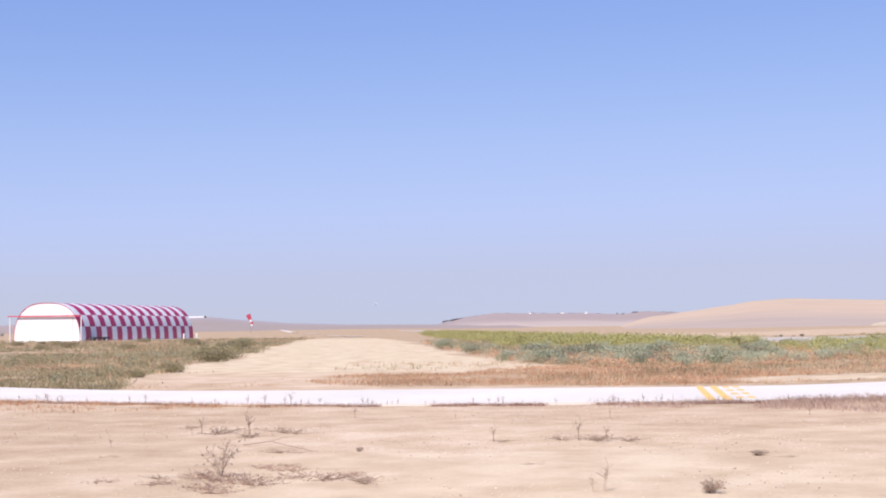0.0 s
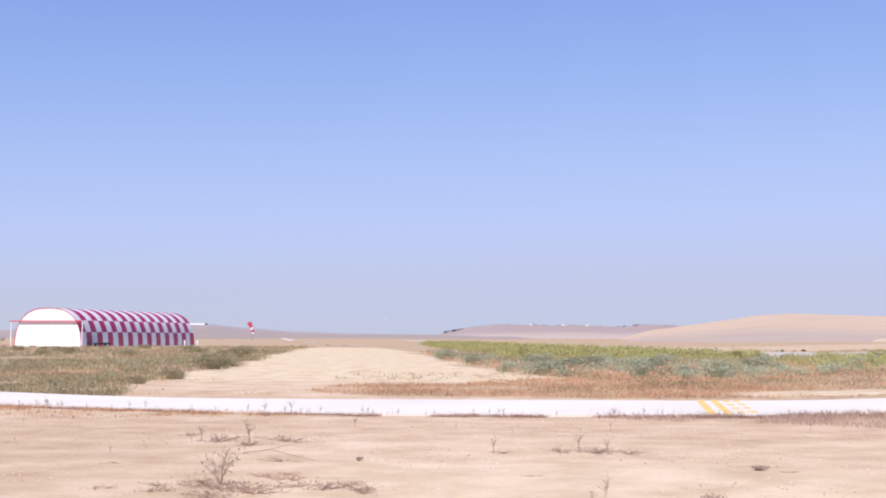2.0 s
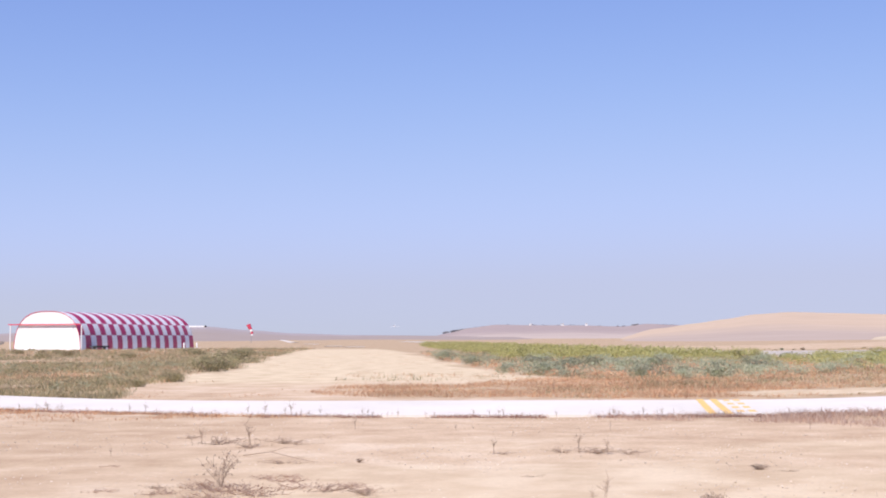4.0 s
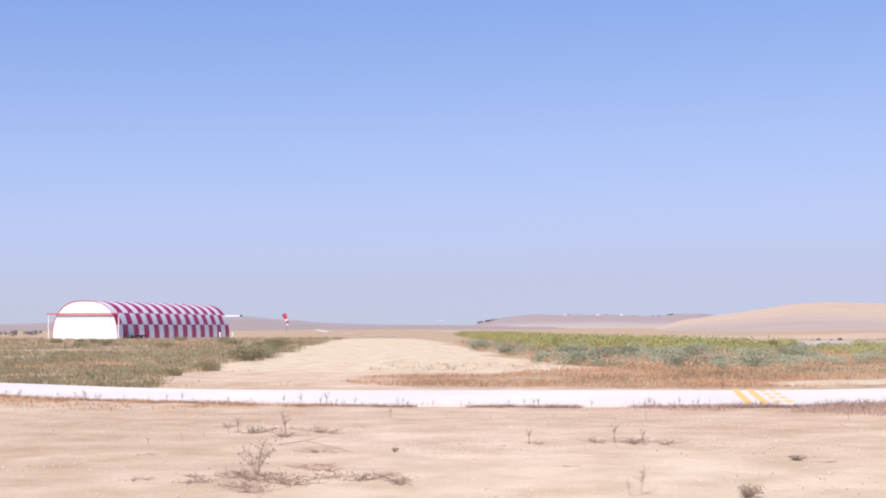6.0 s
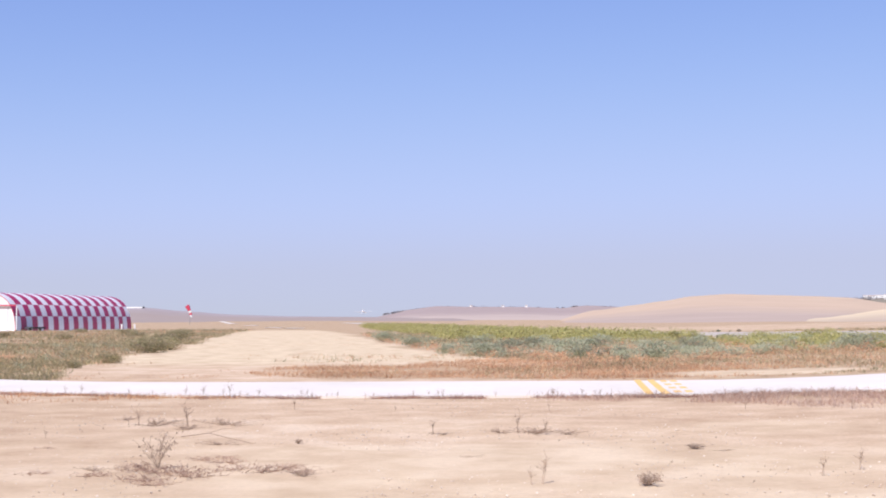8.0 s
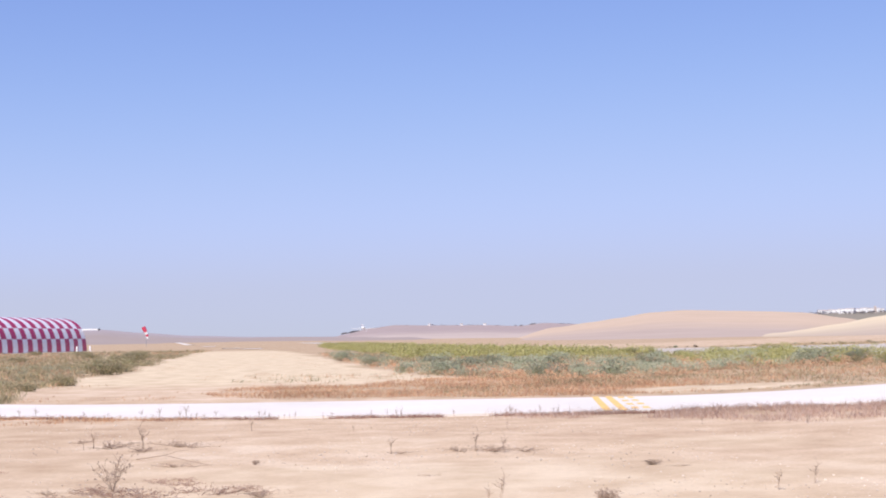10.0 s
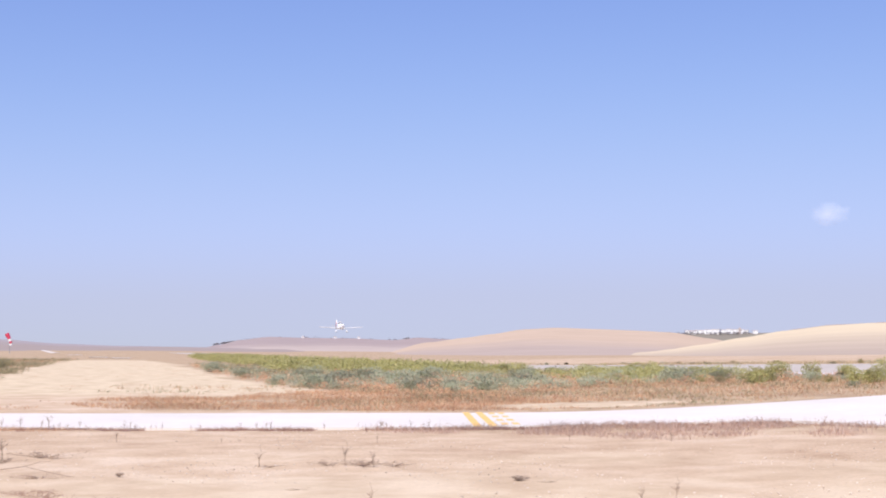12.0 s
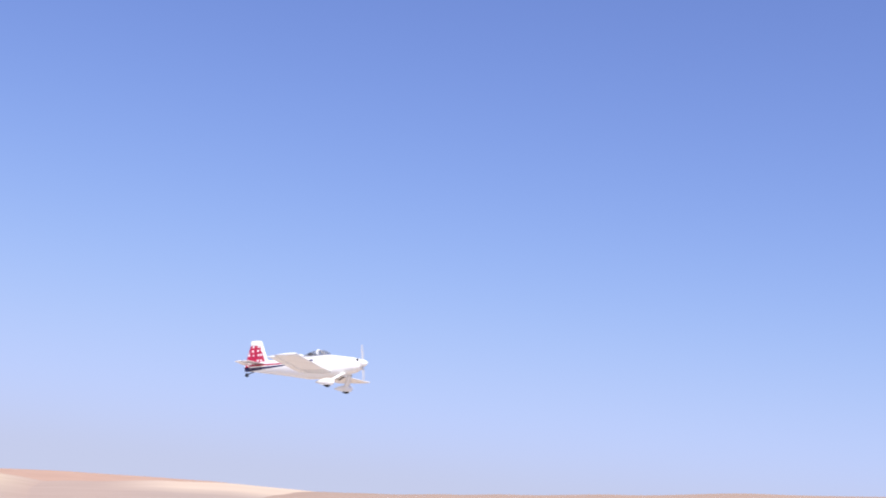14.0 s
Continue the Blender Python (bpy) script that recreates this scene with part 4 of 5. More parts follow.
    grass("olive_weeds", green, rng, (0.06, 0.26), 0.011, 8, 0.36, 1.3, M_OLIVE, "olive-green low weeds behind the bend of the taxiway")
    grass("dry_grass", tan, rng, (0.05, 0.22), 0.010, 7, 0.36, 1.4, M_STRAW, "tan grass behind the bend of the taxiway")
    # sparse weeds on the sandy strip
    spots = []
    for _ in range(1000):
        y = 38 + 110 * rng.random() ** 1.5
        x = U(curve_at(SAND_LEFT, y), curve_at(SAND_RIGHT, y))
        if noise.noise((x * 0.25, y * 0.12, 13)) > 0.16:
            spots.append((x, y, U(0.4, 1.0)))
    grass("dry_grass", spots, rng, (0.04, 0.12), 0.012, 9, 0.7, 1.6, M_DRY, "scattered low dry weeds on the sandy strip")
    # reddish low weeds where the strip meets the taxiway
    spots = []
    for _ in range(12000):
        x, y = U(-5, 11), U(36.4, 55)
        top = 47.6 + 6.5 * smoothstep(0.2, 3.5, x) + 1.2 * noise.noise((x * 0.5, 3, 72))
        low = 37.4 - 0.12 * x + 0.8 * noise.noise((x * 0.5, 0, 71))
        if low < y < top and x > -4.7 + 0.35 * abs(y - 42.5) and noise.noise((x * 0.22, y * 0.5, 70)) + 0.06 * x > -0.22 and math.hypot((x - 11.5) / 3.4, (y - 38.5) / 1.9) > 1:
            spots.append((x, y, U(0.5, 1.0)))
    grass("dry_grass", spots, rng, (0.03, 0.2), 0.008, 7, 0.3, 1.5, M_DRY, "low reddish weeds where the sandy strip begins")
    # far side of the runway
    spots = []
    for _ in range(5000):
        y = U(-20, 130)
        x = runway_far(y) + 0.6 + abs(rng.gauss(0, 3.0))
        spots.append((x, y, U(0.5, 1.1)))
    grass("straw_grass", spots, rng, (0.08, 0.28), 0.014, 7, 0.5, 1.3, M_STRAW, "straw-coloured grass beyond the runway")


def weeds_band(name, rng, count, place, material, label, size, leaf, leaves):
    verts, faces = [], []
    for _ in range(count):
        p = place()
        if p is None:
            continue
        x, y, s = p
        z = ground_z(x, y)
        v, f = leaf_cloud(rng, size * s, size * 0.95 * s, leaves, leaf * s, 3)
        n = len(verts)
        verts += [(a.x + x, a.y + y, a.z + z) for a in v]
        faces += [tuple(i + n for i in q) for q in f]
    tagged(new(name, mesh_from(name, verts, faces, material)), label, "weeds", kind="stuff")


def build_weeds():
    rng = random.Random(23)
    U = rng.uniform

    def back_band():
        y = 92 + 190 * rng.random() ** 1.3
        lo, hi = curve_at(SAND_RIGHT, y) + 2 + 0.03 * y, runway_near(y) - 1.5
        if hi < lo + 1:
            return None
        x = U(lo, hi)
        return (x, y, U(0.6, 1.15))
    weeds_band("weeds", rng, 3000, back_band, M_YELGREEN, "yellow-green weeds between the field and the runway", 0.95, 0.12, 60)

    def runway_side():
        y = U(56, 125)
        x = runway_near(y) - 1.2 - abs(rng.gauss(0, 3.5))
        if noise.noise((x * 0.2, y * 0.1, 41)) < -0.1 or x < curve_at(SAND_RIGHT, y) + 6:
            return None
        return (x, y, U(0.45, 1.15))
    weeds_band("weeds", rng, 2000, runway_side, M_YELGREEN, "yellow-green weeds along the runway", 0.68, 0.075, 60)

    def middle():
        y = 52 + 62 * rng.random()
        lo, hi = curve_at(SAND_RIGHT, y) + 0.5, runway_near(y) - 2
        x = U(lo, hi)
        if noise.noise((x * 0.2, y * 0.13, 30)) < 0.0:
            return None
        return (x, y, U(0.5, 1.1))
    weeds_band("weeds", rng, 1900, middle, M_GREYGREEN, "grey-green low weeds across the field", 0.5, 0.07, 60)

    def middle_dry():
        y = 50 + 75 * rng.random()
        lo, hi = curve_at(SAND_RIGHT, y), runway_near(y) - 1
        return (U(lo, hi), y, U(0.5, 1.1))
    weeds_band("weeds", rng, 1200, middle_dry, M_DRY, "dry brown weeds across the field", 0.42, 0.07, 50)

    def middle_olive():
        y = 75 + 60 * rng.random()
        lo, hi = curve_at(SAND_RIGHT, y) + 1, runway_near(y) - 1
        return (U(lo, hi), y, U(0.5, 1.1))
    weeds_band("weeds", rng, 900, middle_olive, M_OLIVE, "olive weeds across the field", 0.55, 0.08, 50)

    def left_far():
        y = 90 + 110 * rng.random()
        x = curve_at(SAND_LEFT, y) - U(0, 1) ** 1.3 * 60
        if -66 < x < -38 and y > 186:
            return None
        return (x, y, U(0.4, 0.9))
    def left_near():
        y = 40 + 45 * rng.random()
        x = curve_at(SAND_LEFT, y) - 0.5 - U(0, 1) * 24
        if on_paving(x, y) or y < (taxi_far_y(x) if x > -20 else 54 - (x + 29) * 1.04) + 0.5 or noise.noise((x * 0.16, y * 0.12, 52)) < -0.02:
            return None
        return (x, y, U(0.5, 1.1))
    weeds_band("weeds", rng, 1500, left_near, M_OLIVE, "olive weeds between the taxiway and the hangar", 0.42, 0.06, 50)
    weeds_band("weeds", rng, 260, left_near, M_GREYGREEN, "grey-green weeds between the taxiway and the hangar", 0.36, 0.06, 50)
    weeds_band("weeds", rng, 400, left_far, M_OLIVE, "olive weeds before the hangar", 0.5, 0.15, 22)


def build_shrubs():
    rng = random.Random(5)
    U = rng.uniform
    grey = [shrub("shrub", rng, 0.75, 0.6, 1500, 0.055, M_GREYGREEN, "low grey-green shrub in dry grass") for _ in range(3)]
    green = [shrub("shrub", rng, 0.7, 0.95, 1500, 0.065, M_YELGREEN, "yellow-green bush beside the runway") for _ in range(3)]
    olive = [shrub("shrub", rng, 0.8, 0.7, 1400, 0.065, M_OLIVE, "dull olive bush at the edge of the sandy strip") for _ in range(2)]
    first = [(g, "grey-green shrubs") for g in grey] + [(g, "bushes by the runway") for g in green] + [(g, "olive bushes") for g in olive]
    for g, name in first:
        tagged(g, group=name)
    used = set()

    def put(kinds, x, y, s, sz=1.0):
        g = rng.choice(kinds)
        m = scaled(x, y, s, U(0, 360), sz, 0.02)
        if g not in used:
            used.add(g)
            g.matrix_basis = m
        else:
            made = copy_thing(g, Matrix())
            made.matrix_basis = m
    # grey-green shrubs along the field
    for x, y, s in ((1.9, 80.6, 1.5), (3.3, 63.5, 1.1), (4.6, 61.2, 1.4), (5.6, 62.5, 1.2), (-0.1, 99.4, 1.7), (8.9, 56, 1.3), (9.6, 52, 0.9), (11.5, 55, 1.3), (13.6, 59, 1.1), (9.6, 66, 1.5), (7.2, 72, 1.5), (10.9, 71, 1.4), (15.8, 62, 1.2), (17.2, 57, 1.0), (6.3, 84, 1.6)):
        put(grey, x, y, s * U(0.9, 1.1), 0.85)
    for _ in range(34):
        y = U(54, 92)
        x = U(curve_at(SAND_RIGHT, y) + 1.2, runway_near(y) - 3)
        put(grey, x, y, U(0.6, 1.5), U(0.7, 0.95))
    # brighter bushes towards the runway
    for x, y, s in ((27.5, 49.1, 1.0), (26.6, 58.0, 0.85), (28.5, 54.9, 0.6), (26.4, 39.9, 0.4), (24.6, 45.2, 0.4)):
        put(green, x, y, s, 0.95)
    for _ in range(16):
        y = U(58, 130)
        put(green, runway_near(y) - U(1.6, 6), y, U(0.55, 1.0), U(0.8, 1.1))
    for _ in range(70):
        y = U(44, 84)
        put(rng.choice((green, grey, olive)), runway_near(y) - abs(rng.gauss(0.5, 2.2)) - 0.5, y, U(0.2, 0.45), U(0.9, 1.6))
    for _ in range(34):
        y = U(70, 160)
        put(rng.choice((grey, olive)), runway_far(y) + U(1.0, 5.0), y, U(0.2, 0.5), U(0.6, 1.0))
    for _ in range(30):
        y = U(43, 72)
        put(rng.choice((green, grey)), runway_near(y) - U(1.0, 7), y, U(0.3, 0.75), U(0.9, 1.3))
    for k in range(13):
        put(green, 43.4 + 0.125 * k + U(-0.1, 0.3), 66.4 - 0.78 * k + U(-0.3, 0.3), U(0.55, 0.95), 0.85)
    for _ in range(22):
        y = U(-10, 80)
        put(green, runway_far(y) + U(0.8, 2.6), y, U(0.2, 0.5), U(0.8, 1.1))
    # dull bushes left of the sandy strip
    for x, y, s in ((-12.4, 72.5, 1.7), (-13.6, 73.5, 1.2), (-10.9, 51.8, 0.8), (-12.3, 67.6, 1.3), (-14.9, 80, 1.3), (-14.5, 88, 1.2), (-17.4, 104, 1.4), (-16.4, 96, 1.2), (-18.5, 118, 1.5), (-20.2, 132, 1.5), (-11.0, 46, 0.6)):
        put(olive, x, y, s, 0.85)
    for _ in range(16):
        y = U(60, 170)
        put(olive, curve_at(SAND_LEFT, y) - U(1, 30), y, U(0.7, 1.5), U(0.6, 0.9))


def build_near_plants():
    rng = random.Random(8)
    U = rng.uniform
    a = dry_plant("dry_weed", rng, 0.42, 0.26, 11, 6, 1, "upright dead thistle-like weed on pale soil")
    a.matrix_basis = scaled(-2.62, 15.1, 1.0, 20)
    b = dry_plant("creeping_weed", rng, 0.09, 0.6, 10, 9, 1, "flat reddish dead creeping weed on pale soil", M_CREEP, 0.6)
    b.matrix_basis = scaled(-2.35, 14.6, 1.0, 0)
    tagged(b, group="creeping weeds")
    for x, y, s in ((-2.75, 14.9, 0.9), (-1.9, 15.6, 0.7), (-1.35, 14.7, 0.9), (-0.9, 14.6, 0.6), (-2.1, 14.3, 0.9), (-3.9, 14.6, 0.5), (-2.55, 14.0, 0.8), (-4.5, 17.4, 0.4), (-1.7, 14.9, 0.7), (-3.2, 14.4, 0.6), (-2.2, 16.0, 0.55), (-1.95, 16.2, 0.4), (-1.1, 15.1, 0.5), (-2.9, 15.3, 0.5), (-2.4, 13.6, 0.6)):
        copy_thing(b, Matrix()).matrix_basis = scaled(x, y, s, U(0, 360))
    c = dry_plant("dry_twigs", rng, 0.14, 0.75, 16, 6, 1, "low spread of dead grey twigs on pale soil", M_TWIG, 0.5)
    c.matrix_basis = scaled(2.25, 19.3, 0.85, 0)
    tagged(c, group="low dead twigs")
    for x, y, s in ((-2.5, 21.1, 0.95), (-3.7, 21.2, 0.9), (-3.1, 20.4, 0.6), (0.85, 19.2, 0.3), (-3.3, 14.9, 0.4), (1.1, 15.9, 0.3), (-2.2, 17.8, 0.6), (4.3, 16.3, 0.25), (-4.4, 22.4, 0.5), (-0.9, 14.3, 0.5), (1.75, 19.4, 0.5), (2.7, 19.1, 0.5)):
        copy_thing(c, Matrix()).matrix_basis = scaled(x, y, s, U(0, 360))
    d = dry_plant("dry_sprig", rng, 0.5, 0.10, 3, 7, 1, "thin upright dead sprig on pale soil")
    d.matrix_basis = scaled(-3.15, 20.9, 0.95, 0)
    tagged(d, group="upright sprigs")
    for x, y, s in ((-4.0, 21.3, 0.75), (2.0, 19.4, 0.8), (2.4, 19.2, 0.6), (0.72, 19.3, 0.6), (1.62, 13.3, 0.75), (1.5, 13.25, 0.45), (5.2, 14.0, 0.6), (4.65, 13.6, 0.55), (-1.7, 24.6, 0.6), (-4.9, 19.0, 0.35), (0.2, 24.0, 0.3), (6.6, 23.4, 0.5), (8.3, 22.6, 0.55), (3.1, 24.3, 0.35)):
        copy_thing(d, Matrix()).matrix_basis = scaled(x, y, s, U(0, 360))
    stalk = tagged(new("fallen_stalk"), "long bent dead stalk lying on pale soil", "plant")
    bm = bmesh.new()
    add_tube(bm, [(-2.95, 18.95, ground_z(-2.95, 18.95) + 0.02), (-2.5, 18.6, ground_z(-2.5, 18.6) + 0.10), (-2.1, 18.25, ground_z(-2.1, 18.25) + 0.04), (-1.8, 18.0, ground_z(-1.8, 18.0) + 0.005)], [0.007, 0.006, 0.005, 0.003], 5)
    part("stem", bm, M_TWIG, stalk)
    bm = bmesh.new()
    add_tube(bm, [(-2.5, 18.6, ground_z(-2.5, 18.6) + 0.10), (-2.3, 18.6, ground_z(-2.3, 18.6) + 0.16), (-2.15, 18.55, ground_z(-2.15, 18.55) + 0.17)], [0.006, 0.004, 0.002], 4)
    part("twig", bm, M_TWIG, stalk)
    # sprigs against the pale concrete
    for _ in range(60):
        x = U(-14, 13)
        y = taxi_near_y(x) - abs(rng.gauss(0, 0.35)) - 0.05
        if x > 5:
            y -= U(0, 1.6)
        copy_thing(d, Matrix()).matrix_basis = scaled(x, y, U(0.25, 0.55), U(0, 360))
    for x, s in ((-3.4, 0.85), (-2.75, 0.5), (-6.9, 0.6), (-7.3, 0.5), (-9.6, 0.6), (-4.4, 0.6), (-1.7, 0.45), (-4.0, 0.7)):
        copy_thing(d, Matrix()).matrix_basis = scaled(x, taxi_near_y(x) - 0.15, s, U(0, 360))
    e = dry_plant("dry_tuft", rng, 0.16, 0.22, 26, 5, 2, "small dark dead tuft on pale soil", M_TWIG, 0.2)
    e.matrix_basis = scaled(4.0, 16.6, 0.6, 0, 0.6)
    tagged(e, group="dark tufts")
    for x, y, s in ((2.65, 13.05, 0.7), (-1.2, 18.0, 0.3), (11.9, 17.8, 0.5)):
        copy_thing(e, Matrix()).matrix_basis = scaled(x, y, s, U(0, 360))


def build_stones():
    rng = random.Random(3)
    verts, faces = [], []
    ico = bmesh.new()
    bmesh.ops.create_icosphere(ico, subdivisions=1, radius=1)
    base = [v.co.copy() for v in ico.verts]
    tri = [[v.index for v in f.verts] for f in ico.faces]
    ico.free()
    for _ in range(15000):
        r = 9.0 + 19 * rng.random() ** 0.9
        a = radians(rng.uniform(-26, 45))
        x, y = r * math.sin(a), r * math.cos(a)
        if on_paving(x, y) or noise.noise((x * 0.4, y * 0.4, 20)) < -0.2:
            continue
        s = 0.004 + 0.012 * rng.random() ** 3
        n, z = len(verts), ground_z(x, y) + 0.0
        verts += [(x + b.x * s * rng.uniform(0.7, 1.4), y + b.y * s * rng.uniform(0.7, 1.4), z + b.z * s * rng.uniform(0.5, 0.9) + s * 0.3) for b in base]
        faces += [tuple(i + n for i in t) for t in tri]
    tagged(new("gravel", mesh_from("gravel", verts, faces, M_STONE)), "small pale stones scattered on the soil", "gravel", kind="stuff")
    clod = tagged(new("clod", mesh_from("clod", [(b.x * 0.16 * (1 + 0.3 * noise.noise(b * 2)), b.y * 0.12, b.z * 0.06 + 0.03) for b in base], tri, M_DARKSTONE, True)), "dark clod of earth on the concrete apron", "clod", "clods")
    clod.matrix_basis = scaled(14.6, 26.2, 0.45, 0, 1, -0.04)
    # the copy at (14.75, 18.6) stands in for a small reddish tuft
    for x, y, s in ((17.4, 23.5, 0.2), (19.5, 27.5, 0.2), (14.75, 18.6, 0.3), (22.0, 26.0, 0.2)):
        copy_thing(clod, Matrix()).matrix_basis = scaled(x, y, s, rng.uniform(0, 360), 1, -0.04)


# ---- far things ----
def build_far():
    rng = random.Random(17)
    U = rng.uniform

    def polar(az, r, el=None):
        x, y = r * math.sin(radians(az)), r * math.cos(radians(az))
        return x, y, (ground_z(x, y) if el is None else EYE + r * math.tan(radians(el)))
    # village
    def house(w, d, h, az, r, el, tower=False):
        root = tagged(new("church_tower" if tower else "house"), "slender dark church tower in the far white village" if tower else "small whitewashed house in the far village", "tower" if tower else "house")
        bm = bmesh.new()
        add_box(bm, -w / 2, -d / 2, -6, w / 2, d / 2, h)
        part("wall", bm, M_TILE if tower else M_WALLS, root)
        bm = bmesh.new()
        v = [bm.verts.new(p) for p in ((-w / 2 - 0.4, -d / 2 - 0.4, h + 0.02), (w / 2 + 0.4, -d / 2 - 0.4, h + 0.02), (w / 2 + 0.4, d / 2 + 0.4, h + 0.02), (-w / 2 - 0.4, d / 2 + 0.4, h + 0.02), (-w / 2 - 0.4, 0, h + 1.0), (w / 2 + 0.4, 0, h + 1.0))]
        for f in ((0, 1, 5, 4), (2, 3, 4, 5), (0, 4, 3), (1, 2, 5), (3, 2, 1, 0)):
            bm.faces.new([v[i] for i in f])
        part("roof", bm, M_TILE, root)
        for k in range(2):
            bm = bmesh.new()
            add_box(bm, -w / 4 + k * w / 2 - 0.5, -d / 2 - 0.06, h * 0.45, -w / 4 + k * w / 2 + 0.5, -d / 2 - 0.01, h * 0.45 + 1.4)
            part("window", bm, M_DARK, root)
        x, y, z = polar(az, r, el)
        root.matrix_basis = pose(x, y, z, 0, 0, -az + U(-25, 25))
        if not tower:
            tagged(root, group="far village houses")
    az = 20.9
    while az < 23.7:
        if rng.random() < 0.9:
            house(U(7, 20), U(8, 12), U(2.5, 6), az, U(2640, 2700), U(0.835, 0.90) + 0.02 * (az - 21))
        az += U(0.14, 0.30)
    house(3.5, 3.5, 9, 23.05, 2630, 0.88, True)
    for az, el in ((3.9, 0.56), (5.3, 0.575), (6.35, 0.56), (9.0, 0.5), (8.3, 0.42), (7.9, 0.4)):
        house(U(3, 6), 6, U(1.5, 2.6), az, 2860, el - 0.03)
    # trees on the far crests
    verts, faces = [], []
    for a0, a1, r, e0, e1, count, big in ((-0.1, 2.6, 2860, 0.16, 0.53, 80, 3), (2.6, 8, 2880, 0.54, 0.47, 20, 4), (8.4, 10.2, 2880, 0.53, 0.5, 46, 4), (19.9, 23.6, 2600, 0.80, 0.86, 50, 6)):
        for _ in range(count):
            t = rng.random()
            az, el = a0 + (a1 - a0) * t, e0 + (e1 - e0) * (t ** 0.7 if a0 < 0 else t)
            x, y, z = polar(az, r + U(-20, 20), el)
            v, f = leaf_cloud(rng, big * U(0.6, 1.3), big * U(0.7, 1.1), 36, 1.8, 3)
            n = len(verts)
            verts += [(p.x + x, p.y + y, p.z + z - 2.0) for p in v]
            faces += [tuple(i + n for i in q) for q in f]
    tagged(new("far_woods", mesh_from("far_woods", verts, faces, M_WOODS)), "dark trees along the far hill crests", "trees", kind="stuff")
    # bushes left of the hangar
    verts, faces = [], []
    for _ in range(16):
        x, y, z = polar(U(-22, -17.2), U(260, 330))
        v, f = leaf_cloud(rng, 1.4 * U(0.5, 1.2), 1.1, 60, 0.3, 3)
        n = len(verts)
        verts += [(p.x + x, p.y + y, p.z + z) for p in v]
        faces += [tuple(i + n for i in q) for q in f]
    tagged(new("far_bushes", mesh_from("far_bushes", verts, faces, M_WOODS)), "dark bushes behind the hangar", "bushes", kind="stuff")
    # pale track on the far plain, pale pads on the field
    a, b = [], []
    for k in range(14):
        t = k / 13
        az, r = -6.55 - 0.8 * t, 450 + 800 * t * t
        x, y, _ = polar(az, r)
        a.append(Vector((x - 1.2, y)))
        b.append(Vector((x + 1.2, y)))
    slab("track", a, b, 2, 0.12, M_CONCRETE, "pale gravel track across the far plain", "track")
    for az, r, w, d in ((-4.0, 232, 3.2, 9), (-5.95, 330, 2.6, 14), (-4.9, 250, 3.0, 8)):
        x, y, _ = polar(az, r)
        slab("pad", [Vector((x - w / 2, y)), Vector((x - w / 2, y + d))], [Vector((x + w / 2, y)), Vector((x + w / 2, y + d))], 2, 0.07, M_CONCRETE, "small pale concrete pad in the field", "pad")
    # small cloud: a thin domed veil with ragged fading edges
    m, n, l, bs = mat("thin_cloud", 1.0)
    bs.inputs["Base Color"].default_value = (0.95, 0.94, 0.96, 1)
    co = n.new("ShaderNodeTexCoord").outputs["Object"]
    size = n.new("ShaderNodeVectorMath")
    size.operation = "MULTIPLY"
    size.inputs[1].default_value = (1 / 62, 0, 1 / 40)
    l.new(co, size.inputs[0])
    far = n.new("ShaderNodeVectorMath")
    far.operation = "LENGTH"
    l.new(size.outputs[0], far.inputs[0])
    rag = n.new("ShaderNodeMath")
    rag.operation = "MULTIPLY_ADD"
    l.new(noise_at(n, l, 0.03, 4.0, co), rag.inputs[0])
    rag.inputs[1].default_value = 1.1
    rag.inputs[2].default_value = 0.42
    less = n.new("ShaderNodeMath")
    less.operation = "SUBTRACT"
    less.use_clamp = True
    l.new(rag.outputs[0], less.inputs[0])
    l.new(far.outputs["Value"], less.inputs[1])
    thin = n.new("ShaderNodeMath")
    thin.operation = "MULTIPLY"
    thin.inputs[1].default_value = 0.24
    l.new(less.outputs[0], thin.inputs[0])
    l.new(thin.outputs[0], bs.inputs["Alpha"])
    verts = [((i - 14) * 6.0, 14 * (((i - 14) / 14) ** 2 + ((k - 9) / 9) ** 2) + 4 * noise.noise((i * 0.3, k * 0.3, 0)), (k - 9) * 6.0) for k in range(19) for i in range(29)]
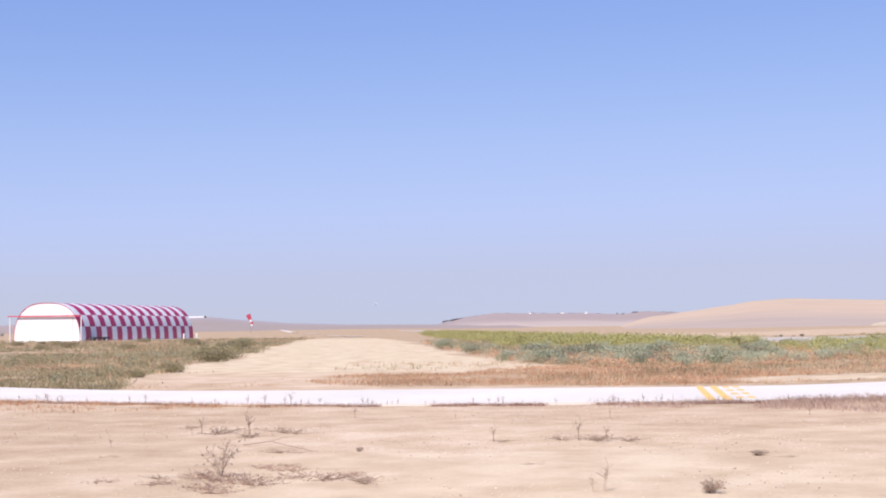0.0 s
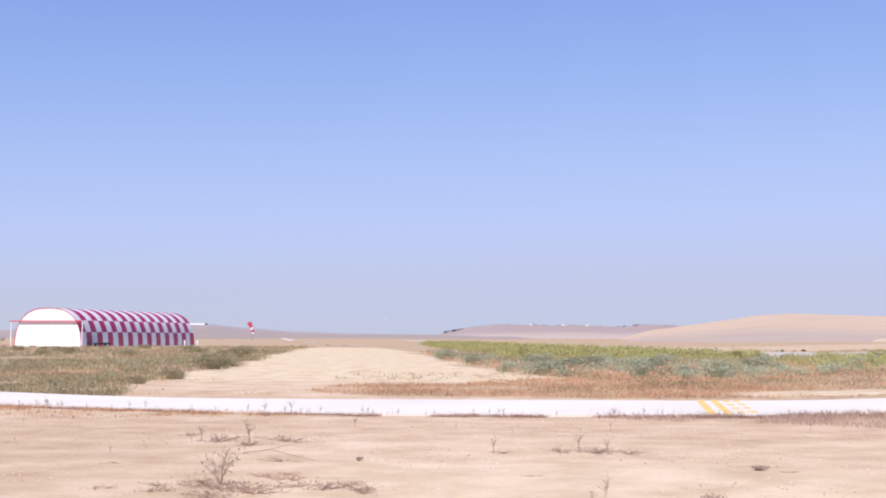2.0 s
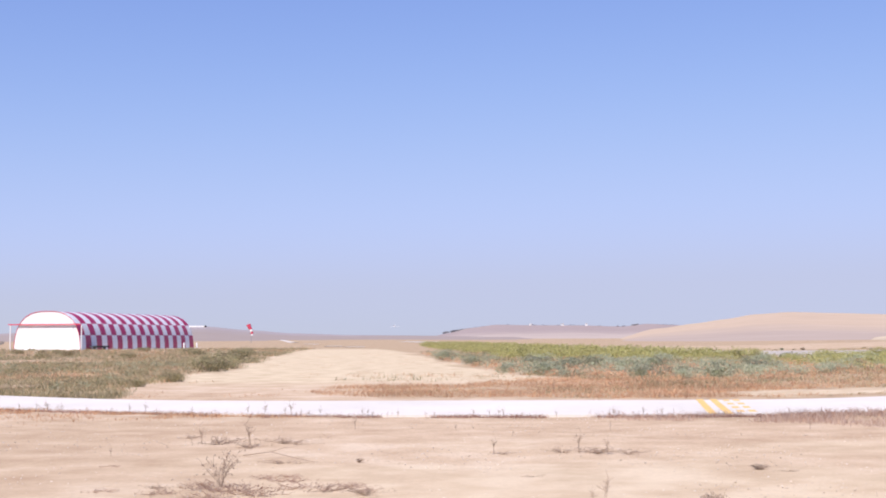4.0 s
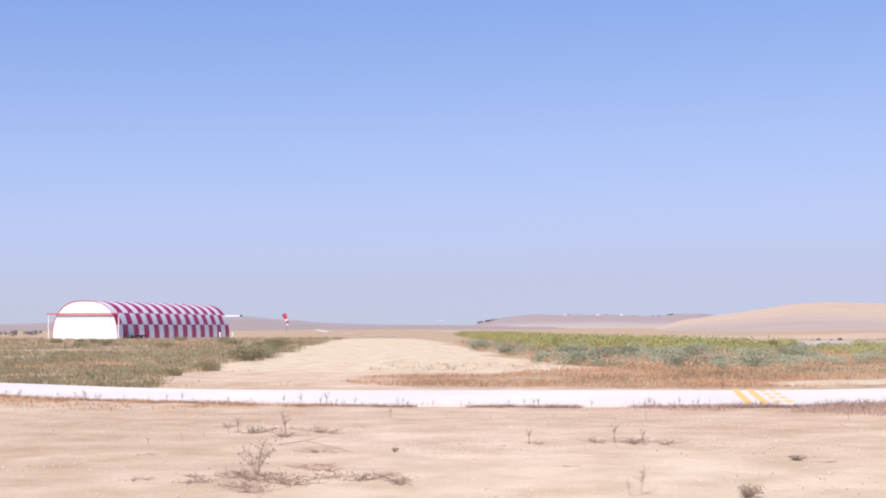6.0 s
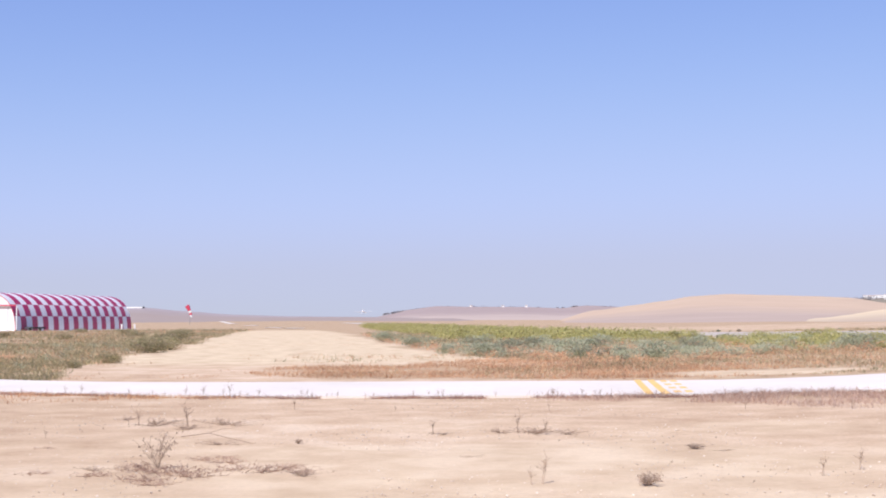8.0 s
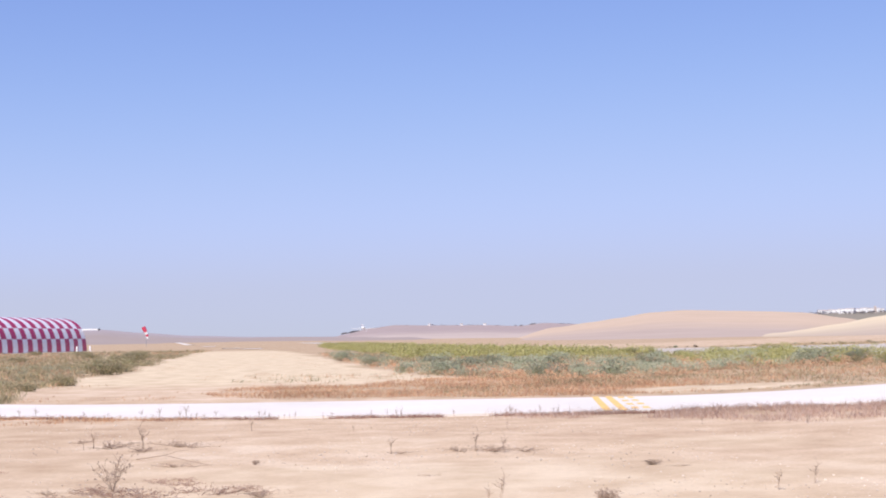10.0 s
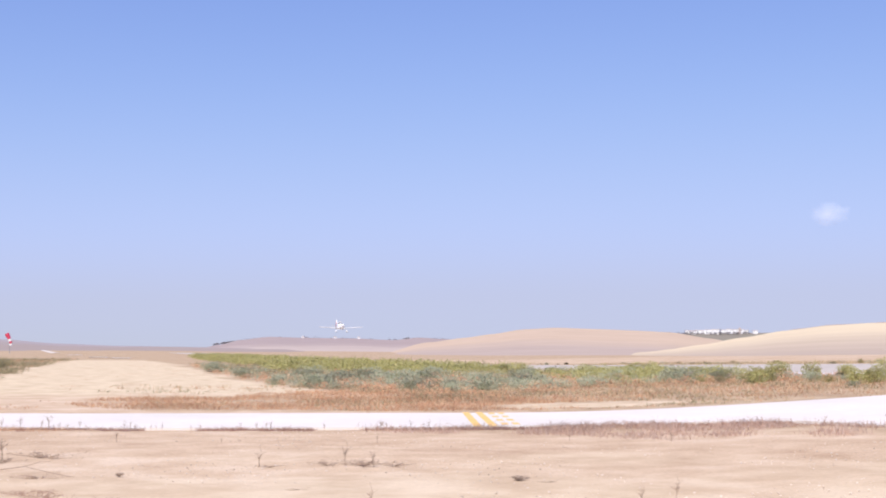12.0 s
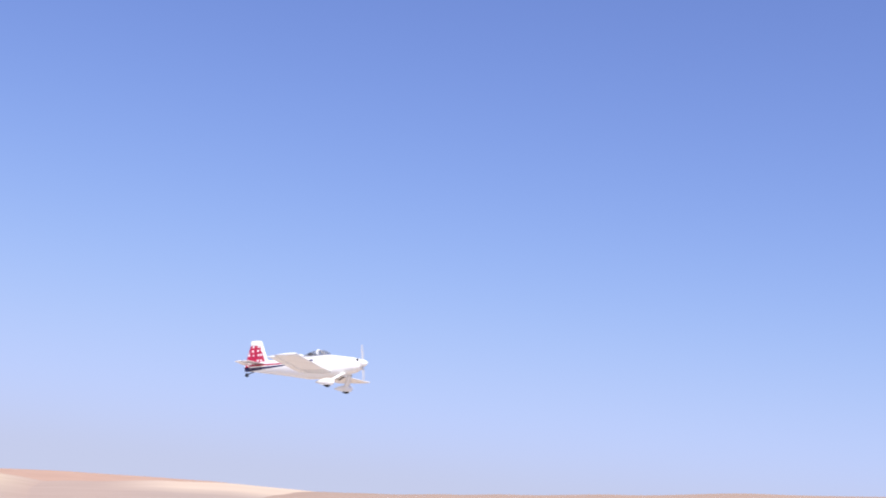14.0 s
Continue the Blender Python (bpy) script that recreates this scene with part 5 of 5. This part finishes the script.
    faces = [(k * 29 + i, k * 29 + i + 1, (k + 1) * 29 + i + 1, (k + 1) * 29 + i) for k in range(18) for i in range(28)]
    cloud = tagged(new("cloud", mesh_from("cloud", verts, faces, m, True)), "one small thin white cloud in a hazy sky", "cloud", kind="structure")
    x, y, z = polar(26.83, 4200, 5.98)
    cloud.matrix_basis = pose(x, y, z, 0, 0, -26.83)


build_field_grass()
build_weeds()
build_shrubs()
build_near_plants()
build_stones()
build_far()


# ---- motion ----
def motions():
    # seconds, place, right wing up, climb, heading clockwise from +y
    flight = [
        (0.0, -66.0, 1278, 24.0, 0, -1, 174.6), (1.5, -54.8, 1146, 19.2, 0, -1, 174.6), (3.2, -41.5, 996, 12.5, 0, -1, 174.6), (5.0, -27.0, 838, 7.2, 0, 0, 174.6), (6.5, -19.0, 706, 5.2, 0, 0.5, 174.6),
        (7.5, -13.0, 628, 5.2, 0, 1, 174.6), (9.3, 1.3, 470, 5.0, -0.2, 1.5, 174.4), (11.0, 14.34, 321.0, 5.08, -0.4, 2, 174), (11.5, 18.3, 274.5, 5.5, -0.3, 2, 173.8), (12.0, 22.0, 227.0, 5.94, -0.2, 1.8, 173.5),
        (12.5, 26.1, 180.0, 5.85, 0, 2.2, 172), (13.0, 30.17, 132.5, 6.14, -0.6, 1.3, 169.2), (13.2, 32.25, 114.2, 6.44, -0.5, 1.7, 168), (13.3, 33.22, 104.7, 6.68, -0.3, 2, 167.4), (13.5, 34.74, 85.7, 7.1, -0.1, 2.7, 167.2),
        (13.7, 36.4, 66.9, 7.76, 0, 3.1, 166.5), (13.8, 37.4, 57.7, 8.02, 0.3, 3.1, 165), (13.9, 38.8, 49.5, 8.5, 1.0, 3.5, 162.6), (14.0, 40.45, 41.47, 8.95, 1.0, 4.3, 161.2)]
    walk(AEROPLANE, [(t, pose(x, y, z, -bank, -climb, 90 - head)) for t, x, y, z, bank, climb, head in flight])
    walk(PROPELLER, [(k / 10, pose(2.10, 0, 0.03, 12 + 80 * (k - 140), 0, 0)) for k in range(141)])


motions()
